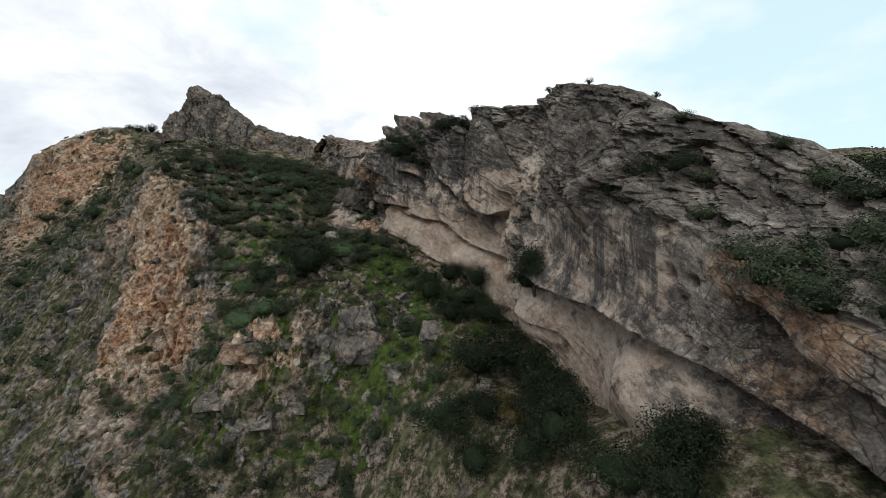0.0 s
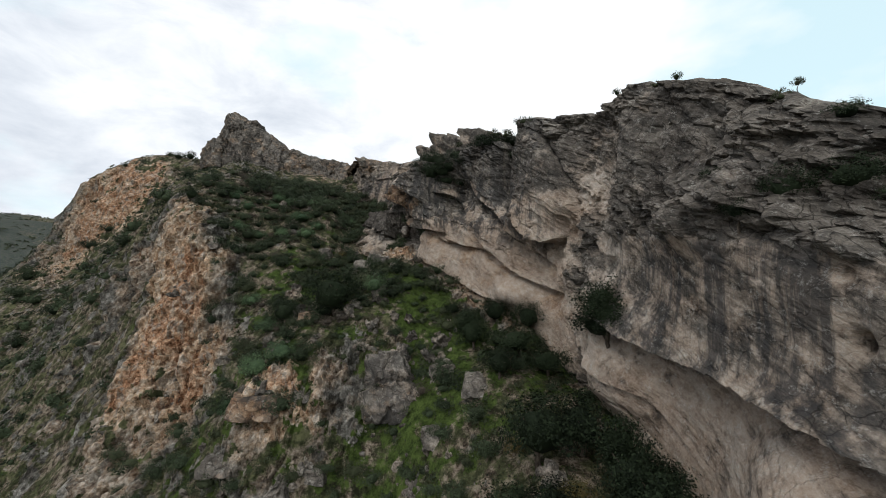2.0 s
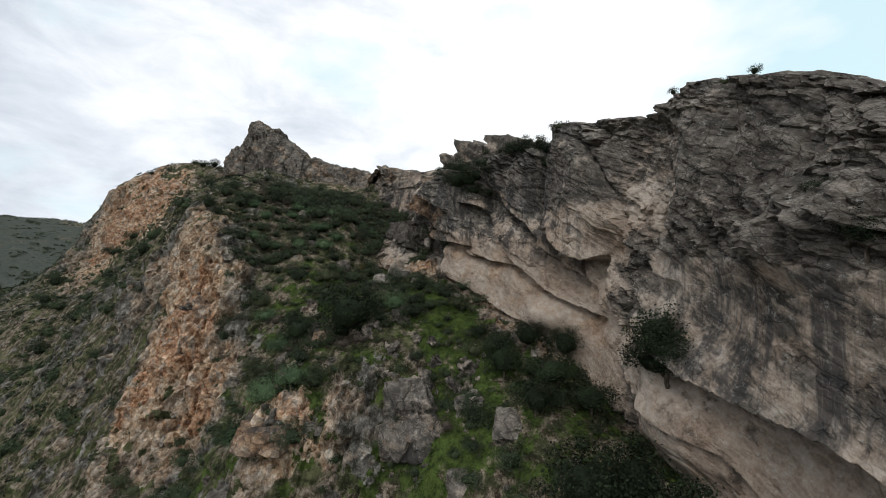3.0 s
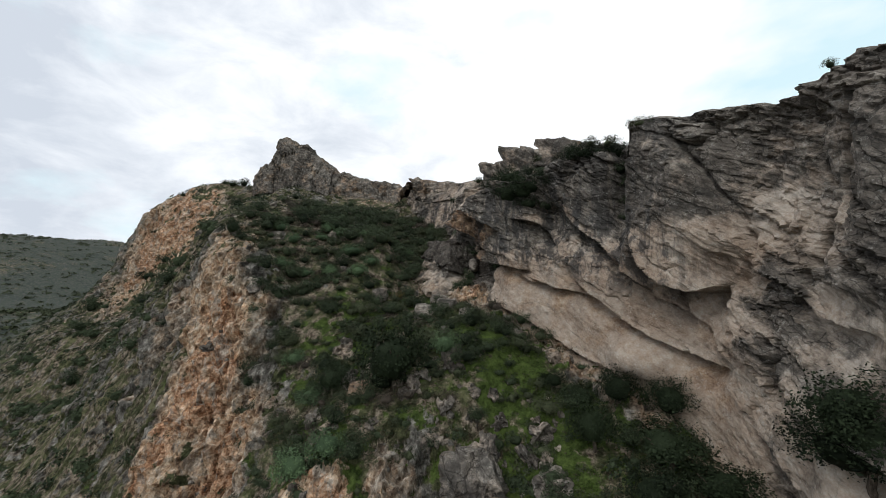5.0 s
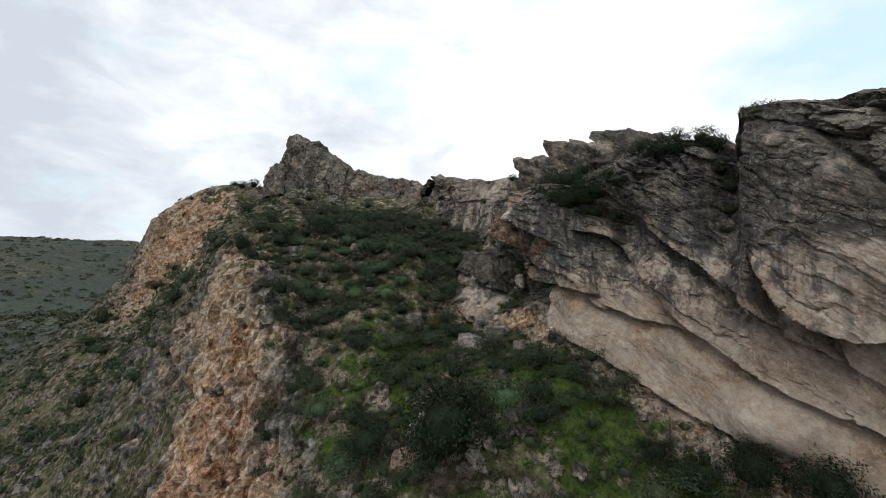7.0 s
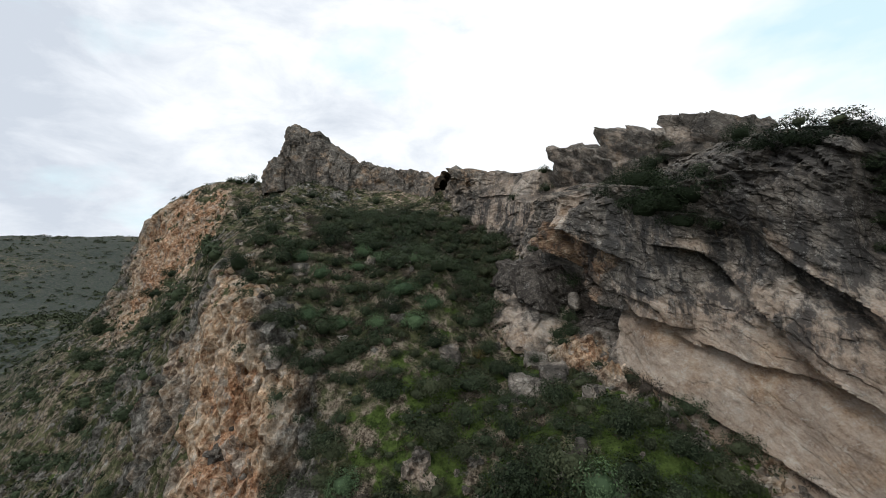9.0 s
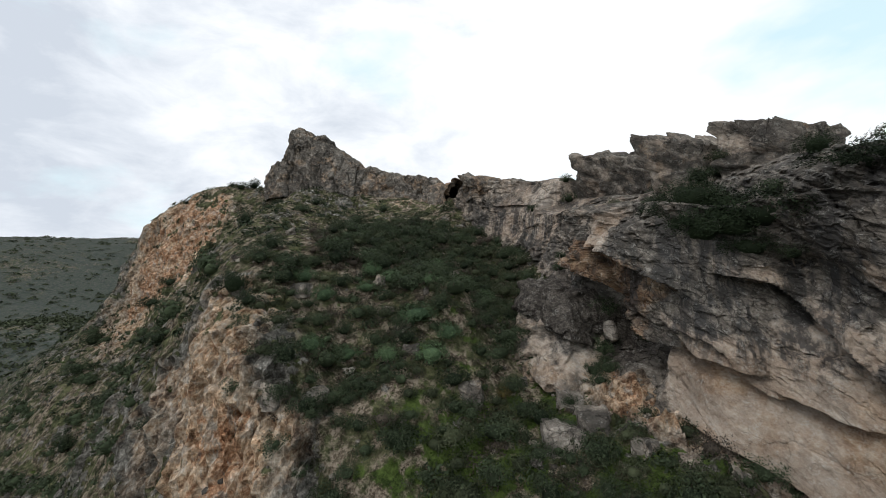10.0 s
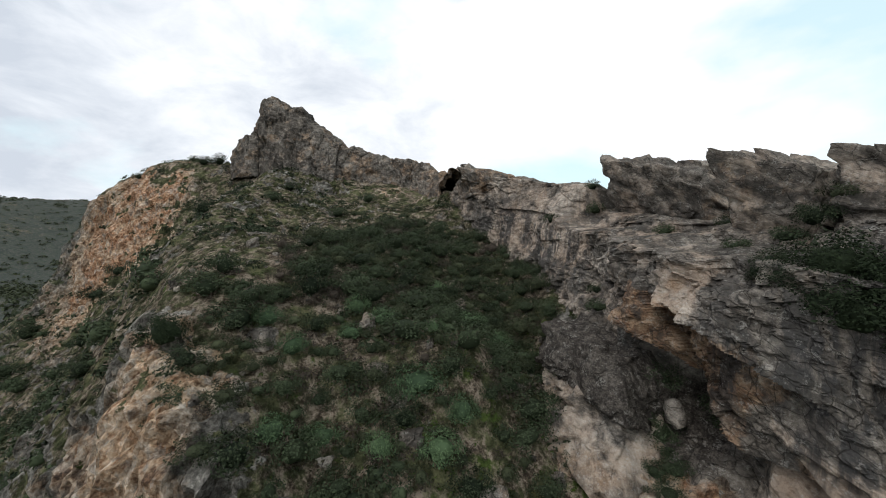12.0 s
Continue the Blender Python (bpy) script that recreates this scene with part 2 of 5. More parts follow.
def ground_material():
    """Hillside: bare limestone, rust-red soil and dry herbs with fresh green between the shrubs."""
    m = Shade("hillside_earth_and_rock", 0.95)
    fine, big = m.noise(1.6, 8, 0.64), m.noise(0.2, 6, 0.6)
    tiny, mid_n = m.noise(7.0, 6, 0.7), m.noise(0.55, 6, 0.62)
    grain = m.calc("ADD", m.calc("MULTIPLY", fine, 0.6), m.calc("MULTIPLY", tiny, 0.4))
    rock = m.ramp(m.calc("ADD", m.calc("MULTIPLY", mid_n, 0.4), m.calc("MULTIPLY", grain, 0.6)),
                  [(0.41, (0.035, 0.032, 0.028)), (0.47, (0.10, 0.093, 0.082)), (0.53, (0.18, 0.17, 0.152)), (0.61, (0.36, 0.338, 0.305))])
    rust_c = m.ramp(m.calc("ADD", m.calc("MULTIPLY", m.noise(0.4, 8, 0.7), 0.5), m.calc("MULTIPLY", grain, 0.5)),
                    [(0.37, (0.08, 0.05, 0.038)), (0.43, (0.24, 0.137, 0.082)), (0.47, (0.39, 0.262, 0.168)), (0.52, (0.49, 0.365, 0.258)), (0.60, (0.62, 0.52, 0.42))])
    rust_f = m.ramp(m.calc("ADD", m.attr("rust"), m.calc("MULTIPLY", m.calc("SUBTRACT", m.noise(0.16, 8, 0.7), 0.5), 2.0)), [(0.25, 0.0), (0.75, 1.0)])
    deep = m.ramp(m.calc("ADD", m.attr("rust"), m.calc("MULTIPLY", m.calc("SUBTRACT", m.noise(0.3, 8, 0.7), 0.5), 2.0)), [(0.82, 0.0), (1.15, 0.85)])
    rust_c = m.mix(deep, rust_c, m.ramp(grain, [(0.40, (0.10, 0.045, 0.025)), (0.48, (0.34, 0.17, 0.092)), (0.57, (0.56, 0.37, 0.245))]))
    rock = m.mix(rust_f, rock, rust_c)
    veins = m.noise(0.9, 8, 0.74, m.scaled((1.0, 1.0, 0.35)), 0.2)
    rock = m.mix(m.calc("MULTIPLY", rust_f, m.ramp(veins, [(0.52, 0.0), (0.58, 0.75)])), rock, m.ramp(grain, [(0.42, (0.17, 0.14, 0.115)), (0.58, (0.47, 0.43, 0.38))]))
    rock = m.mix(m.ramp(veins, [(0.38, 0.35), (0.44, 0.0)]), rock, m.ramp(grain, [(0.42, (0.04, 0.028, 0.02)), (0.58, (0.15, 0.10, 0.07))]))
    rubble = m.warped(1.0, 0.9)
    rock = m.mix(1.0, rock, m.tones(1.3, rubble, 0.8, 1.2), "MULTIPLY")
    rock = m.mix(1.0, rock, m.tones(3.6, m.warped(2.2, 0.5), 0.72, 1.3), "MULTIPLY")
    herb = m.ramp(m.calc("ADD", m.calc("MULTIPLY", big, 0.4), m.calc("MULTIPLY", grain, 0.6)),
                  [(0.42, (0.02, 0.022, 0.012)), (0.5, (0.055, 0.06, 0.03)), (0.58, (0.125, 0.126, 0.066))])
    earth = m.ramp(grain, [(0.42, (0.04, 0.031, 0.023)), (0.48, (0.12, 0.094, 0.07)), (0.56, (0.29, 0.24, 0.19))])
    herb = m.mix(m.ramp(m.noise(0.5, 8, 0.72), [(0.45, 0.0), (0.55, 1.0)]), herb, earth)
    lush = m.ramp(m.calc("ADD", m.attr("lush"), m.calc("MULTIPLY", m.calc("SUBTRACT", mid_n, 0.5), 3.4)), [(0.45, 0.0), (0.65, 1.0)])
    herb = m.mix(lush, herb, m.ramp(grain, [(0.40, (0.02, 0.032, 0.01)), (0.58, (0.085, 0.12, 0.032))]))
    bare = m.ramp(m.calc("ADD", m.attr("bare"), m.calc("MULTIPLY", m.calc("SUBTRACT", m.noise(0.5, 7, 0.62), 0.5), 3.0)), [(0.46, 0.0), (0.56, 1.0)])
    c = m.mix(bare, herb, rock)
    # far scrub patches, with distance haze painted in as their blue-grey tint
    scrub = m.calc("MULTIPLY", m.attr("far_scrub_haze"), m.ramp(m.calc("ADD", m.calc("MULTIPLY", m.noise(0.012, 6, 0.6), 0.5), m.calc("MULTIPLY", m.noise(0.09, 12, 0.85), 0.5)), [(0.42, 0.0), (0.49, 1.0)]))
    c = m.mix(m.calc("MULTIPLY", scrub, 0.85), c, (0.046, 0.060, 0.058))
    # cracks in bare rock, their crevice shade put into the colour
    cracks = m.ramp(m.cells(1.3, rubble, "DISTANCE_TO_EDGE"), [(0.0, 0.0), (0.06, 1.0)])
    c = m.mix(m.calc("MULTIPLY", m.calc("MULTIPLY", m.calc("SUBTRACT", 1.0, cracks), 0.3), bare), c, (0.025, 0.022, 0.018))
    shards = m.calc("ADD", m.cells(1.7, rubble), m.calc("MULTIPLY", m.cells(4.2, m.warped(2.2, 0.5, (1.0, 1.0, 0.6))), 0.5))
    n1 = m.bump(m.calc("ADD", fine, m.calc("MULTIPLY", tiny, 0.4)), 0.8, 0.3, m.bump(m.calc("MULTIPLY", shards, bare), 0.6, 0.35))
    return m.done(c, n1)


def leaf_material(name, dark, light, rough=0.6):
    m = Shade(name, rough)
    g = m.n.new("ShaderNodeNewGeometry")
    o = m.n.new("ShaderNodeObjectInfo")
    t = m.calc("ADD", m.calc("MULTIPLY", g.outputs["Random Per Island"], 0.6), m.calc("MULTIPLY", o.outputs["Random"], 0.4))
    return m.done(m.ramp(t, [(0.1, dark), (0.9, light)]))


def bark_material():
    m = Shade("grey_brown_bark", 0.9)
    f = m.noise(9.0, 6, 0.7, m.scaled((1, 1, 0.25)))
    return m.done(m.ramp(f, [(0.35, (0.04, 0.032, 0.025)), (0.65, (0.16, 0.13, 0.105))]), m.bump(f, 0.6, 0.03))


MASTIC = leaf_material("dark_mastic_leaves", (0.014, 0.020, 0.012), (0.072, 0.094, 0.052))
CAROB = leaf_material("dark_carob_leaves", (0.006, 0.009, 0.006), (0.03, 0.043, 0.022))
OLIVE = leaf_material("dull_olive_leaves", (0.022, 0.028, 0.017), (0.082, 0.094, 0.052))
SPURGE = leaf_material("blue_green_spurge_leaves", (0.04, 0.066, 0.036), (0.12, 0.18, 0.09))
DRY = leaf_material("dry_yellow_leaves", (0.04, 0.034, 0.015), (0.12, 0.095, 0.035))
HERB = leaf_material("fresh_green_herbs", (0.022, 0.038, 0.008), (0.085, 0.14, 0.026))
STRAW = leaf_material("dry_straw_grass", (0.03, 0.028, 0.017), (0.12, 0.105, 0.066))
TWIG = leaf_material("grey_brown_twigs", (0.022, 0.018, 0.015), (0.10, 0.082, 0.066))
BARK = bark_material()
ROCK = rock_material("weathered_limestone")
EARTH = ground_material()


# ---- numeric helpers ----
def hash3(ix, iy, iz, seed):
    h = (ix * 374761393 + iy * 668265263 + iz * 1274126177 + seed * 974711) & 0x7FFFFFFF
    h = ((h ^ (h >> 13)) * 1274126177) & 0x7FFFFFFF
    return ((h ^ (h >> 16)) & 0xFFFF) / 65535.0


def vnoise(p, seed=0):
    """Smooth value noise in -1..1 at points p (n, 3)."""
    f0 = np.floor(p).astype(np.int64)
    f = p - f0
    f = f * f * f * (f * (f * 6 - 15) + 10)
    out = np.zeros(len(p))
    for dx in (0, 1):
        wx = f[:, 0] if dx else 1 - f[:, 0]
        for dy in (0, 1):
            wy = f[:, 1] if dy else 1 - f[:, 1]
            for dz in (0, 1):
                wz = f[:, 2] if dz else 1 - f[:, 2]
                out += wx * wy * wz * hash3(f0[:, 0] + dx, f0[:, 1] + dy, f0[:, 2] + dz, seed)
    return out * 2 - 1


def fbm(p, scale, octaves=4, seed=0, gain=0.5, ridged=False):
    q, amp, out, total = p * scale, 1.0, np.zeros(len(p)), 0.0
    for k in range(octaves):
        v = vnoise(q, seed + k * 17)
        out += amp * (1 - 2 * np.abs(v) if ridged else v)
        total += amp
        q, amp = q * 2.03 + 11.3, amp * gain
    return out / total


def facets(p, scale, seed=0):
    """Broken-block relief: gap to the block's edge, the block's own height (0..1) and its tilted face (about -0.5..0.5)."""
    q = p * scale
    c = np.floor(q).astype(np.int64)
    best = np.full(len(p), 9.0)
    second = np.full(len(p), 9.0)
    own = np.zeros(len(p))
    tilt = np.zeros(len(p))
    for dx in (-1, 0, 1):
        for dy in (-1, 0, 1):
            for dz in (-1, 0, 1):
                ix, iy, iz = c[:, 0] + dx, c[:, 1] + dy, c[:, 2] + dz
                ox, oy, oz = (i + hash3(ix, iy, iz, seed + k) - q[:, k - 1] for k, i in ((1, ix), (2, iy), (3, iz)))
                d = ox ** 2 + oy ** 2 + oz ** 2
                near = d < best
                second = np.where(near, best, np.minimum(second, d))
                own = np.where(near, hash3(ix, iy, iz, seed + 4), own)
                face = sum(o * (hash3(ix, iy, iz, seed + 5 + k) - 0.5) * 2 for k, o in enumerate((ox, oy, oz)))
                tilt = np.where(near, face, tilt)
                best = np.where(near, d, best)
    return np.sqrt(second) - np.sqrt(best), own, tilt


def step(a, b, x):
    t = np.clip((x - a) / (b - a), 0, 1)
    return t * t * (3 - 2 * t)


def spline(p, per=40):
    p = np.array(p, float)
    q = np.vstack([2 * p[0] - p[1], p, 2 * p[-1] - p[-2]])
    f = (np.arange(per) / per)[:, None]
    out = [0.5 * (2 * q[i] + (q[i + 1] - q[i - 1]) * f + (2 * q[i - 1] - 5 * q[i] + 4 * q[i + 1] - q[i + 2]) * f ** 2
                  + (3 * q[i] - q[i - 1] - 3 * q[i + 1] + q[i + 2]) * f ** 3) for i in range(1, len(q) - 2)]
    return np.vstack(out + [p[-1:]])


def grid_mesh(name, v, material, masks=(), kind="structure", label="", category="", flat_faces=True):
    """A sheet from an (n, m, 3) array of places, with named point masks."""
    n, m = v.shape[:2]
    idx = np.arange(n * m).reshape(n, m)
    quads = np.stack([idx[:-1, :-1], idx[1:, :-1], idx[1:, 1:], idx[:-1, 1:]], -1).reshape(-1, 4)
    me = bpy.data.meshes.new(name)
    me.vertices.add(n * m)
    me.vertices.foreach_set("co", v.reshape(-1).astype(np.float32))
    me.loops.add(quads.size)
    me.loops.foreach_set("vertex_index", quads.reshape(-1).astype(np.int32))
    me.polygons.add(len(quads))
    me.polygons.foreach_set("loop_start", np.arange(0, quads.size, 4, dtype=np.int32))
    me.update(calc_edges=True)
    for key, values in masks:
        me.attributes.new(key, "FLOAT", "POINT").data.foreach_set("value", values.reshape(-1).astype(np.float32))
    me.materials.append(material)
    me.shade_flat() if flat_faces else me.shade_smooth()
    return tagged(new(name, me), label, category, kind=kind)


def normals(v):
    a, b = np.gradient(v, axis=0), np.gradient(v, axis=1)
    n = np.cross(a, b)
    return n / np.maximum(np.linalg.norm(n, axis=2, keepdims=True), 1e-9)


# ---- hillside: crest, foot and gully lines of the plan ----
GULLY = [(10, -10, 20), (7, 10, 24), (5, 25, 26.2), (1, 36, 27.5), (2, 43, 31.8), (-2, 48.5, 33.7), (-8, 53.5, 39), (-14.5, 60, 40), (-18, 66, 41.1), (-20, 73, 43.7), (-22, 80, 47.3), (-23, 88, 50.7), (-28, 97, 55), (-31.5, 103, 59.5)]
SLOPE = [(-6, 10, 8), (-7, 28, 14.7), (-9.7, 36, 15.9), (-9.3, 44, 25.9), (-11.5, 48, 35.8), (-17, 53, 36.3), (-22, 60.5, 40.1), (-25.5, 68, 49.7), (-29, 75, 49.5), (-31, 83, 53), (-33, 97, 56.5)]
SPUR = [(-16, 20, 6.2), (-16.2, 36, 16.8), (-20.5, 39, 24.9), (-20.5, 41, 30.5), (-22.8, 46.5, 31.9), (-29, 52, 34.6), (-34, 55, 40.2), (-37.5, 57.5, 46.1), (-39.6, 61, 48), (-39.6, 67, 51.6), (-39.5, 75, 54.7), (-46, 84, 54.9), (-54, 91, 55.3)]
SHOULDER = [(-28, 59.8, 43.7), (-32, 61, 41.3), (-32, 67.8, 49)]
RIB_CREST = [(-39.6, 59.6, 47.3), (-42.2, 59.4, 48.1), (-46.6, 63.3, 50.3), (-52, 70.2, 52.1), (-62, 80, 54.5), (-73, 96.7, 59)]
RIB_FACE = [(-41, 58, 42), (-40.4, 56.4, 42.2), (-37.5, 52.5, 36.6), (-40.4, 52.4, 31.4), (-40.3, 49.4, 27.8), (-38.8, 44.6, 20.9), (-33.5, 39.2, 16.7), (-29, 30, 8)]
RIB_FOLD = [(-28, 47.2, 29.3), (-33, 46.6, 25.3), (-28, 39.2, 20), (-22, 28, 9.2)]
RIB_BACK = [(-45, 60.6, 45), (-49.2, 61.3, 39.2), (-53.7, 60, 33.3), (-56.8, 57.3, 24.3), (-57, 52.4, 18.9), (-53.9, 48.8, 15.3), (-50, 38, 7)]
LEFT_FOOT = [(-58.8, 59.7, 30.8), (-75, 68.5, 25.7), (-85, 72, 19.3), (-105, 76.5, 13.8), (-130, 80, 10.5)]
LEFT_BENCH = [(-68, 84, 45), (-88, 93.8, 42.6), (-100, 94.2, 33.6), (-109, 98.8, 35.4), (-124, 96, 30.9), (-153, 110, 29.4)]
BACK_FACE = [(-80.5, 112, 59.5), (-93.7, 98, 42.1), (-99, 107.7, 51.1), (-107, 109, 53.1), (-113, 108, 40.4), (-121, 111, 43.6), (-127, 108, 39.7), (-133, 106, 33.9)]
BACK_CREST = [(-150, 140, 40), (-132, 122, 47.9), (-124, 114, 54.1), (-119, 114.5, 61.2), (-113, 116, 66.2), (-104, 118, 70.8), (-96, 119, 71.7), (-86, 120, 70), (-78, 119.5, 70), (-66, 120, 70), (-53, 125, 67), (-44, 124, 64.5), (-36, 117, 61.4), (-32, 107, 62)]
BACK_SLOPE = [(-68, 108.5, 66), (-55.5, 112, 62), (-40, 110, 60), (-35, 90, 55.6)]
BEHIND = [(-115, 150, 45), (-85, 160, 50), (-45, 150, 50), (-15, 122, 52), (0, 90, 48), (12, 70, 44), (20, 45, 38), (32, 20, 33), (40, -15, 30)]
UNDER_WALL = [(24, -14, 24), (17, 2, 28), (13.2, 13, 30.6), (11.6, 18, 30), (11, 22, 28.8), (11, 29, 27), (10.5, 35, 26.7), (9, 42, 29.2), (3, 50, 33.7), (-5, 57, 37.4), (-11, 62, 40.3), (-15.5, 69, 44.4), (-17, 77, 48.6), (-21, 88, 51.5)]
ARETE = [(-48.8, 62.7, 45.8), (-51.4, 62.9, 42.6), (-54.6, 63.3, 38.6), (-56.6, 61.5, 33.3), (-57.9, 57.8, 27.2), (-58, 54, 20.3)]
LEFT_SLOPE = [(-57.5, 68.7, 44.5), (-62.6, 68.3, 40.1), (-61.2, 65.9, 37.3), (-60.5, 61.7, 32.1), (-63.6, 60.5, 26.1), (-73.8, 64.9, 19.4), (-90, 70, 14)]
LEFT_BACK = [(-70.2, 76.7, 40.6), (-75.8, 76, 35.6), (-79.4, 71.1, 25), (-94.5, 83.8, 25.3), (-109, 88, 29.4)]
CHUTE = [(-36.5, 54, 36.4), (-34.8, 52, 31.3), (-31.5, 46.3, 24.2), (-29.8, 45.6, 25.1)]
SPUR_FOOT = [(-10.8, 44, 32.3), (-6.4, 41.5, 28.8), (0, 39, 30.2)]
LINES = (GULLY, SLOPE, SPUR, SHOULDER, RIB_CREST, RIB_FACE, RIB_FOLD, RIB_BACK, LEFT_FOOT, LEFT_BENCH, BACK_FACE, BACK_CREST, BACK_SLOPE, BEHIND, UNDER_WALL, ARETE, LEFT_SLOPE, LEFT_BACK, CHUTE, SPUR_FOOT)


def along(line, gap=5.0):
    """Places along a line, no further apart than the gap."""
    out = []
    for a, b in zip(line, line[1:]):
        a, b = np.array(a, float), np.array(b, float)
        k = max(1, int(np.linalg.norm(b[:2] - a[:2]) // gap))
        out += [a + (b - a) * i / k for i in range(k)]
    return out + [np.array(line[-1], float)]


KNOTS = np.array([p for line in LINES for p in along(line)])
_d = np.sqrt(((KNOTS[:, None, :2] - KNOTS[None, :, :2]) ** 2).sum(2) + 2.0)
_n = len(KNOTS)
_A = np.zeros((_n + 3, _n + 3))
_A[:_n, :_n] = -_d + 0.6 * np.eye(_n)
_A[:_n, _n:] = np.stack([np.ones(_n), KNOTS[:, 0], KNOTS[:, 1]], 1)
_A[_n:, :_n] = _A[:_n, _n:].T
WEIGHTS = np.linalg.solve(_A, np.append(KNOTS[:, 2], (0, 0, 0)))


def hill(x, y):
    """Height of the smooth hillside."""
    out = WEIGHTS[_n] + WEIGHTS[_n + 1] * x + WEIGHTS[_n + 2] * y
    for (kx, ky, _), w in zip(KNOTS, WEIGHTS[:_n]):
        out = out - w * np.sqrt((x - kx) ** 2 + (y - ky) ** 2 + 2.0)
    return out


def far_land(x, y):
    """Valley floor and the low mountains round it."""
    r = np.hypot(x + 20, y - 50)
    p = np.stack([x / 260, y / 260, 0 * x], -1).reshape(-1, 3)
    rolling = fbm(p, 1.0, 5, 5).reshape(x.shape)
    ring = step(260, 720, r) * 58 + step(900, 2600, r) * 90
    peak = 42 * np.exp(-((x + 640) ** 2 + (y - 230) ** 2) / 170 ** 2) + 14 * np.exp(-((x + 560) ** 2 + (y - 420) ** 2) / 120 ** 2) + 16 * np.exp(-((x + 760) ** 2 + (y - 560) ** 2) / 240 ** 2)
    peak = peak + 27 * np.exp(-(((x + 250) / 120) ** 2 + ((y - 170) / 75) ** 2))
    return 2 + ring + peak + rolling * (12 + 22 * step(250, 800, r))


def land(x, y):
    edge = step(95, 230, np.hypot((x + 50) * 0.85, y - 70))
    return hill(x, y) * (1 - edge) + far_land(x, y) * edge


def axis(lo, hi, fine, reach, low_side=0.0, high_side=0.0):
    """Grid lines: fine from lo to hi, middling for some way past either side, then ever wider."""
    def outward(middling):
        gaps, d = [], fine
        while sum(gaps) < reach:
            d *= 1.07
            if sum(gaps) < middling:
                d = min(d, 0.55)
            gaps.append(d)
        return np.cumsum(gaps)

    mid = np.arange(lo, hi + fine, fine)
    return np.concatenate([lo - outward(low_side)[::-1], mid, mid[-1] + outward(high_side)])


def blob(x, y, cx, cy, r):
    return np.exp(-((x - cx) ** 2 + (y - cy) ** 2) / (r * r))


gx, gy = np.meshgrid(axis(-66, 10, 0.25, 3000, 64, 0), axis(24, 104, 0.25, 3000, 0, 22), indexing="ij")
gz = land(gx, gy)
ground_v = np.stack([gx, gy, gz], -1)
ground_n = normals(ground_v)
flat = ground_v.reshape(-1, 3)
near = 1 - step(250, 420, np.hypot(gx + 50, gy - 70))
slope = 1 - ground_n[..., 2]
to_rib = np.min([np.hypot(gx - a, gy - b) for a, b, _ in along(RIB_FACE, 2.0) + along(RIB_BACK, 2.0) + along(ARETE[:4], 2.0) + along(CHUTE, 2.0) + along(RIB_CREST[:3], 2.0)], axis=0)
patchy = fbm(flat, 0.13, 5, 31, 0.55).reshape(gx.shape)
rib = (1 - step(2.0, 4.6, to_rib + 3 * patchy)) * step(-57.5, -54.5, gx + 2 * patchy) * (1 - step(62.5, 65, gy)) * (1 - step(-39.5, -36.5, gx) * step(55.5, 57.5, gy))
left_side = (1 - step(-60, -52, gx)) * near
bare = 0.1 + 0.62 * rib + 0.32 * step(0.35, 0.65, slope) + 0.12 * left_side + 0.75 * patchy
for cx, cy, r, a in ((-13.5, 42.6, 2.2, 0.8), (-20, 41, 2.6, 0.7), (-5, 38, 2.5, 0.3), (-34, 54.5, 3.5, 0.7), (-19, 69, 3, 0.5), (-19, 75, 3, 0.4), (-37, 58, 3, 0.7), (-14.5, 71, 3, 0.9), (-15.5, 76, 2.5, 0.7), (-10.5, 63.5, 2.5, 0.9), (-108, 108, 14, 0.6), (-60, 108, 9, 0.4), (-31, 48.5, 4, 0.8)):
    bare = bare + a * blob(gx, gy, cx, cy, r)
talus = 1 - step(1.1, 3.0, np.min([np.hypot(gx - a, gy - b) for a, b, _ in along([(-13, 63.5, 0), (-9.5, 60, 0), (-5, 56.4, 0), (-1, 52.6, 0), (3, 48.4, 0)], 1.0)], axis=0) + 1.5 * patchy)
bare = bare + 0.75 * talus
green = np.exp(-(((gx + 30) / 10.5) ** 4 + ((gy - 74) / 17) ** 4)) + 0.7 * blob(gx, gy, 0, 40, 9) + 0.55 * blob(gx, gy, -16, 45, 10)
bare = np.clip(bare - 0.55 * green * (1 - rib), 0, 1)
rust = np.clip(0.34 * rib + 0.34 * rib * step(53, 57, gy) * step(-50, -46, gx) + 0.95 * blob(gx, gy, -109, 110, 15) + 0.7 * blob(gx, gy, -97, 112, 9) + 0.6 * blob(gx, gy, -14, 72, 3.5) + 0.5 * blob(gx, gy, -10.5, 63.5, 2.5) + 0.7 * blob(gx, gy, -31.5, 48, 4) + 0.75 * blob(gx, gy, -39.5, 52, 3.4) + 0.5 * blob(gx, gy, -41, 47.5, 3) + 0.6 * blob(gx, gy, -36, 53, 2.6) + 0.5 * talus + 0.6 * blob(gx, gy, -45, 120, 10) + 0.1 * blob(gx, gy, -9.5, 46, 3) + 0.8 * blob(gx, gy, -20, 41, 4) + 0.4 * patchy * near, 0, 1)
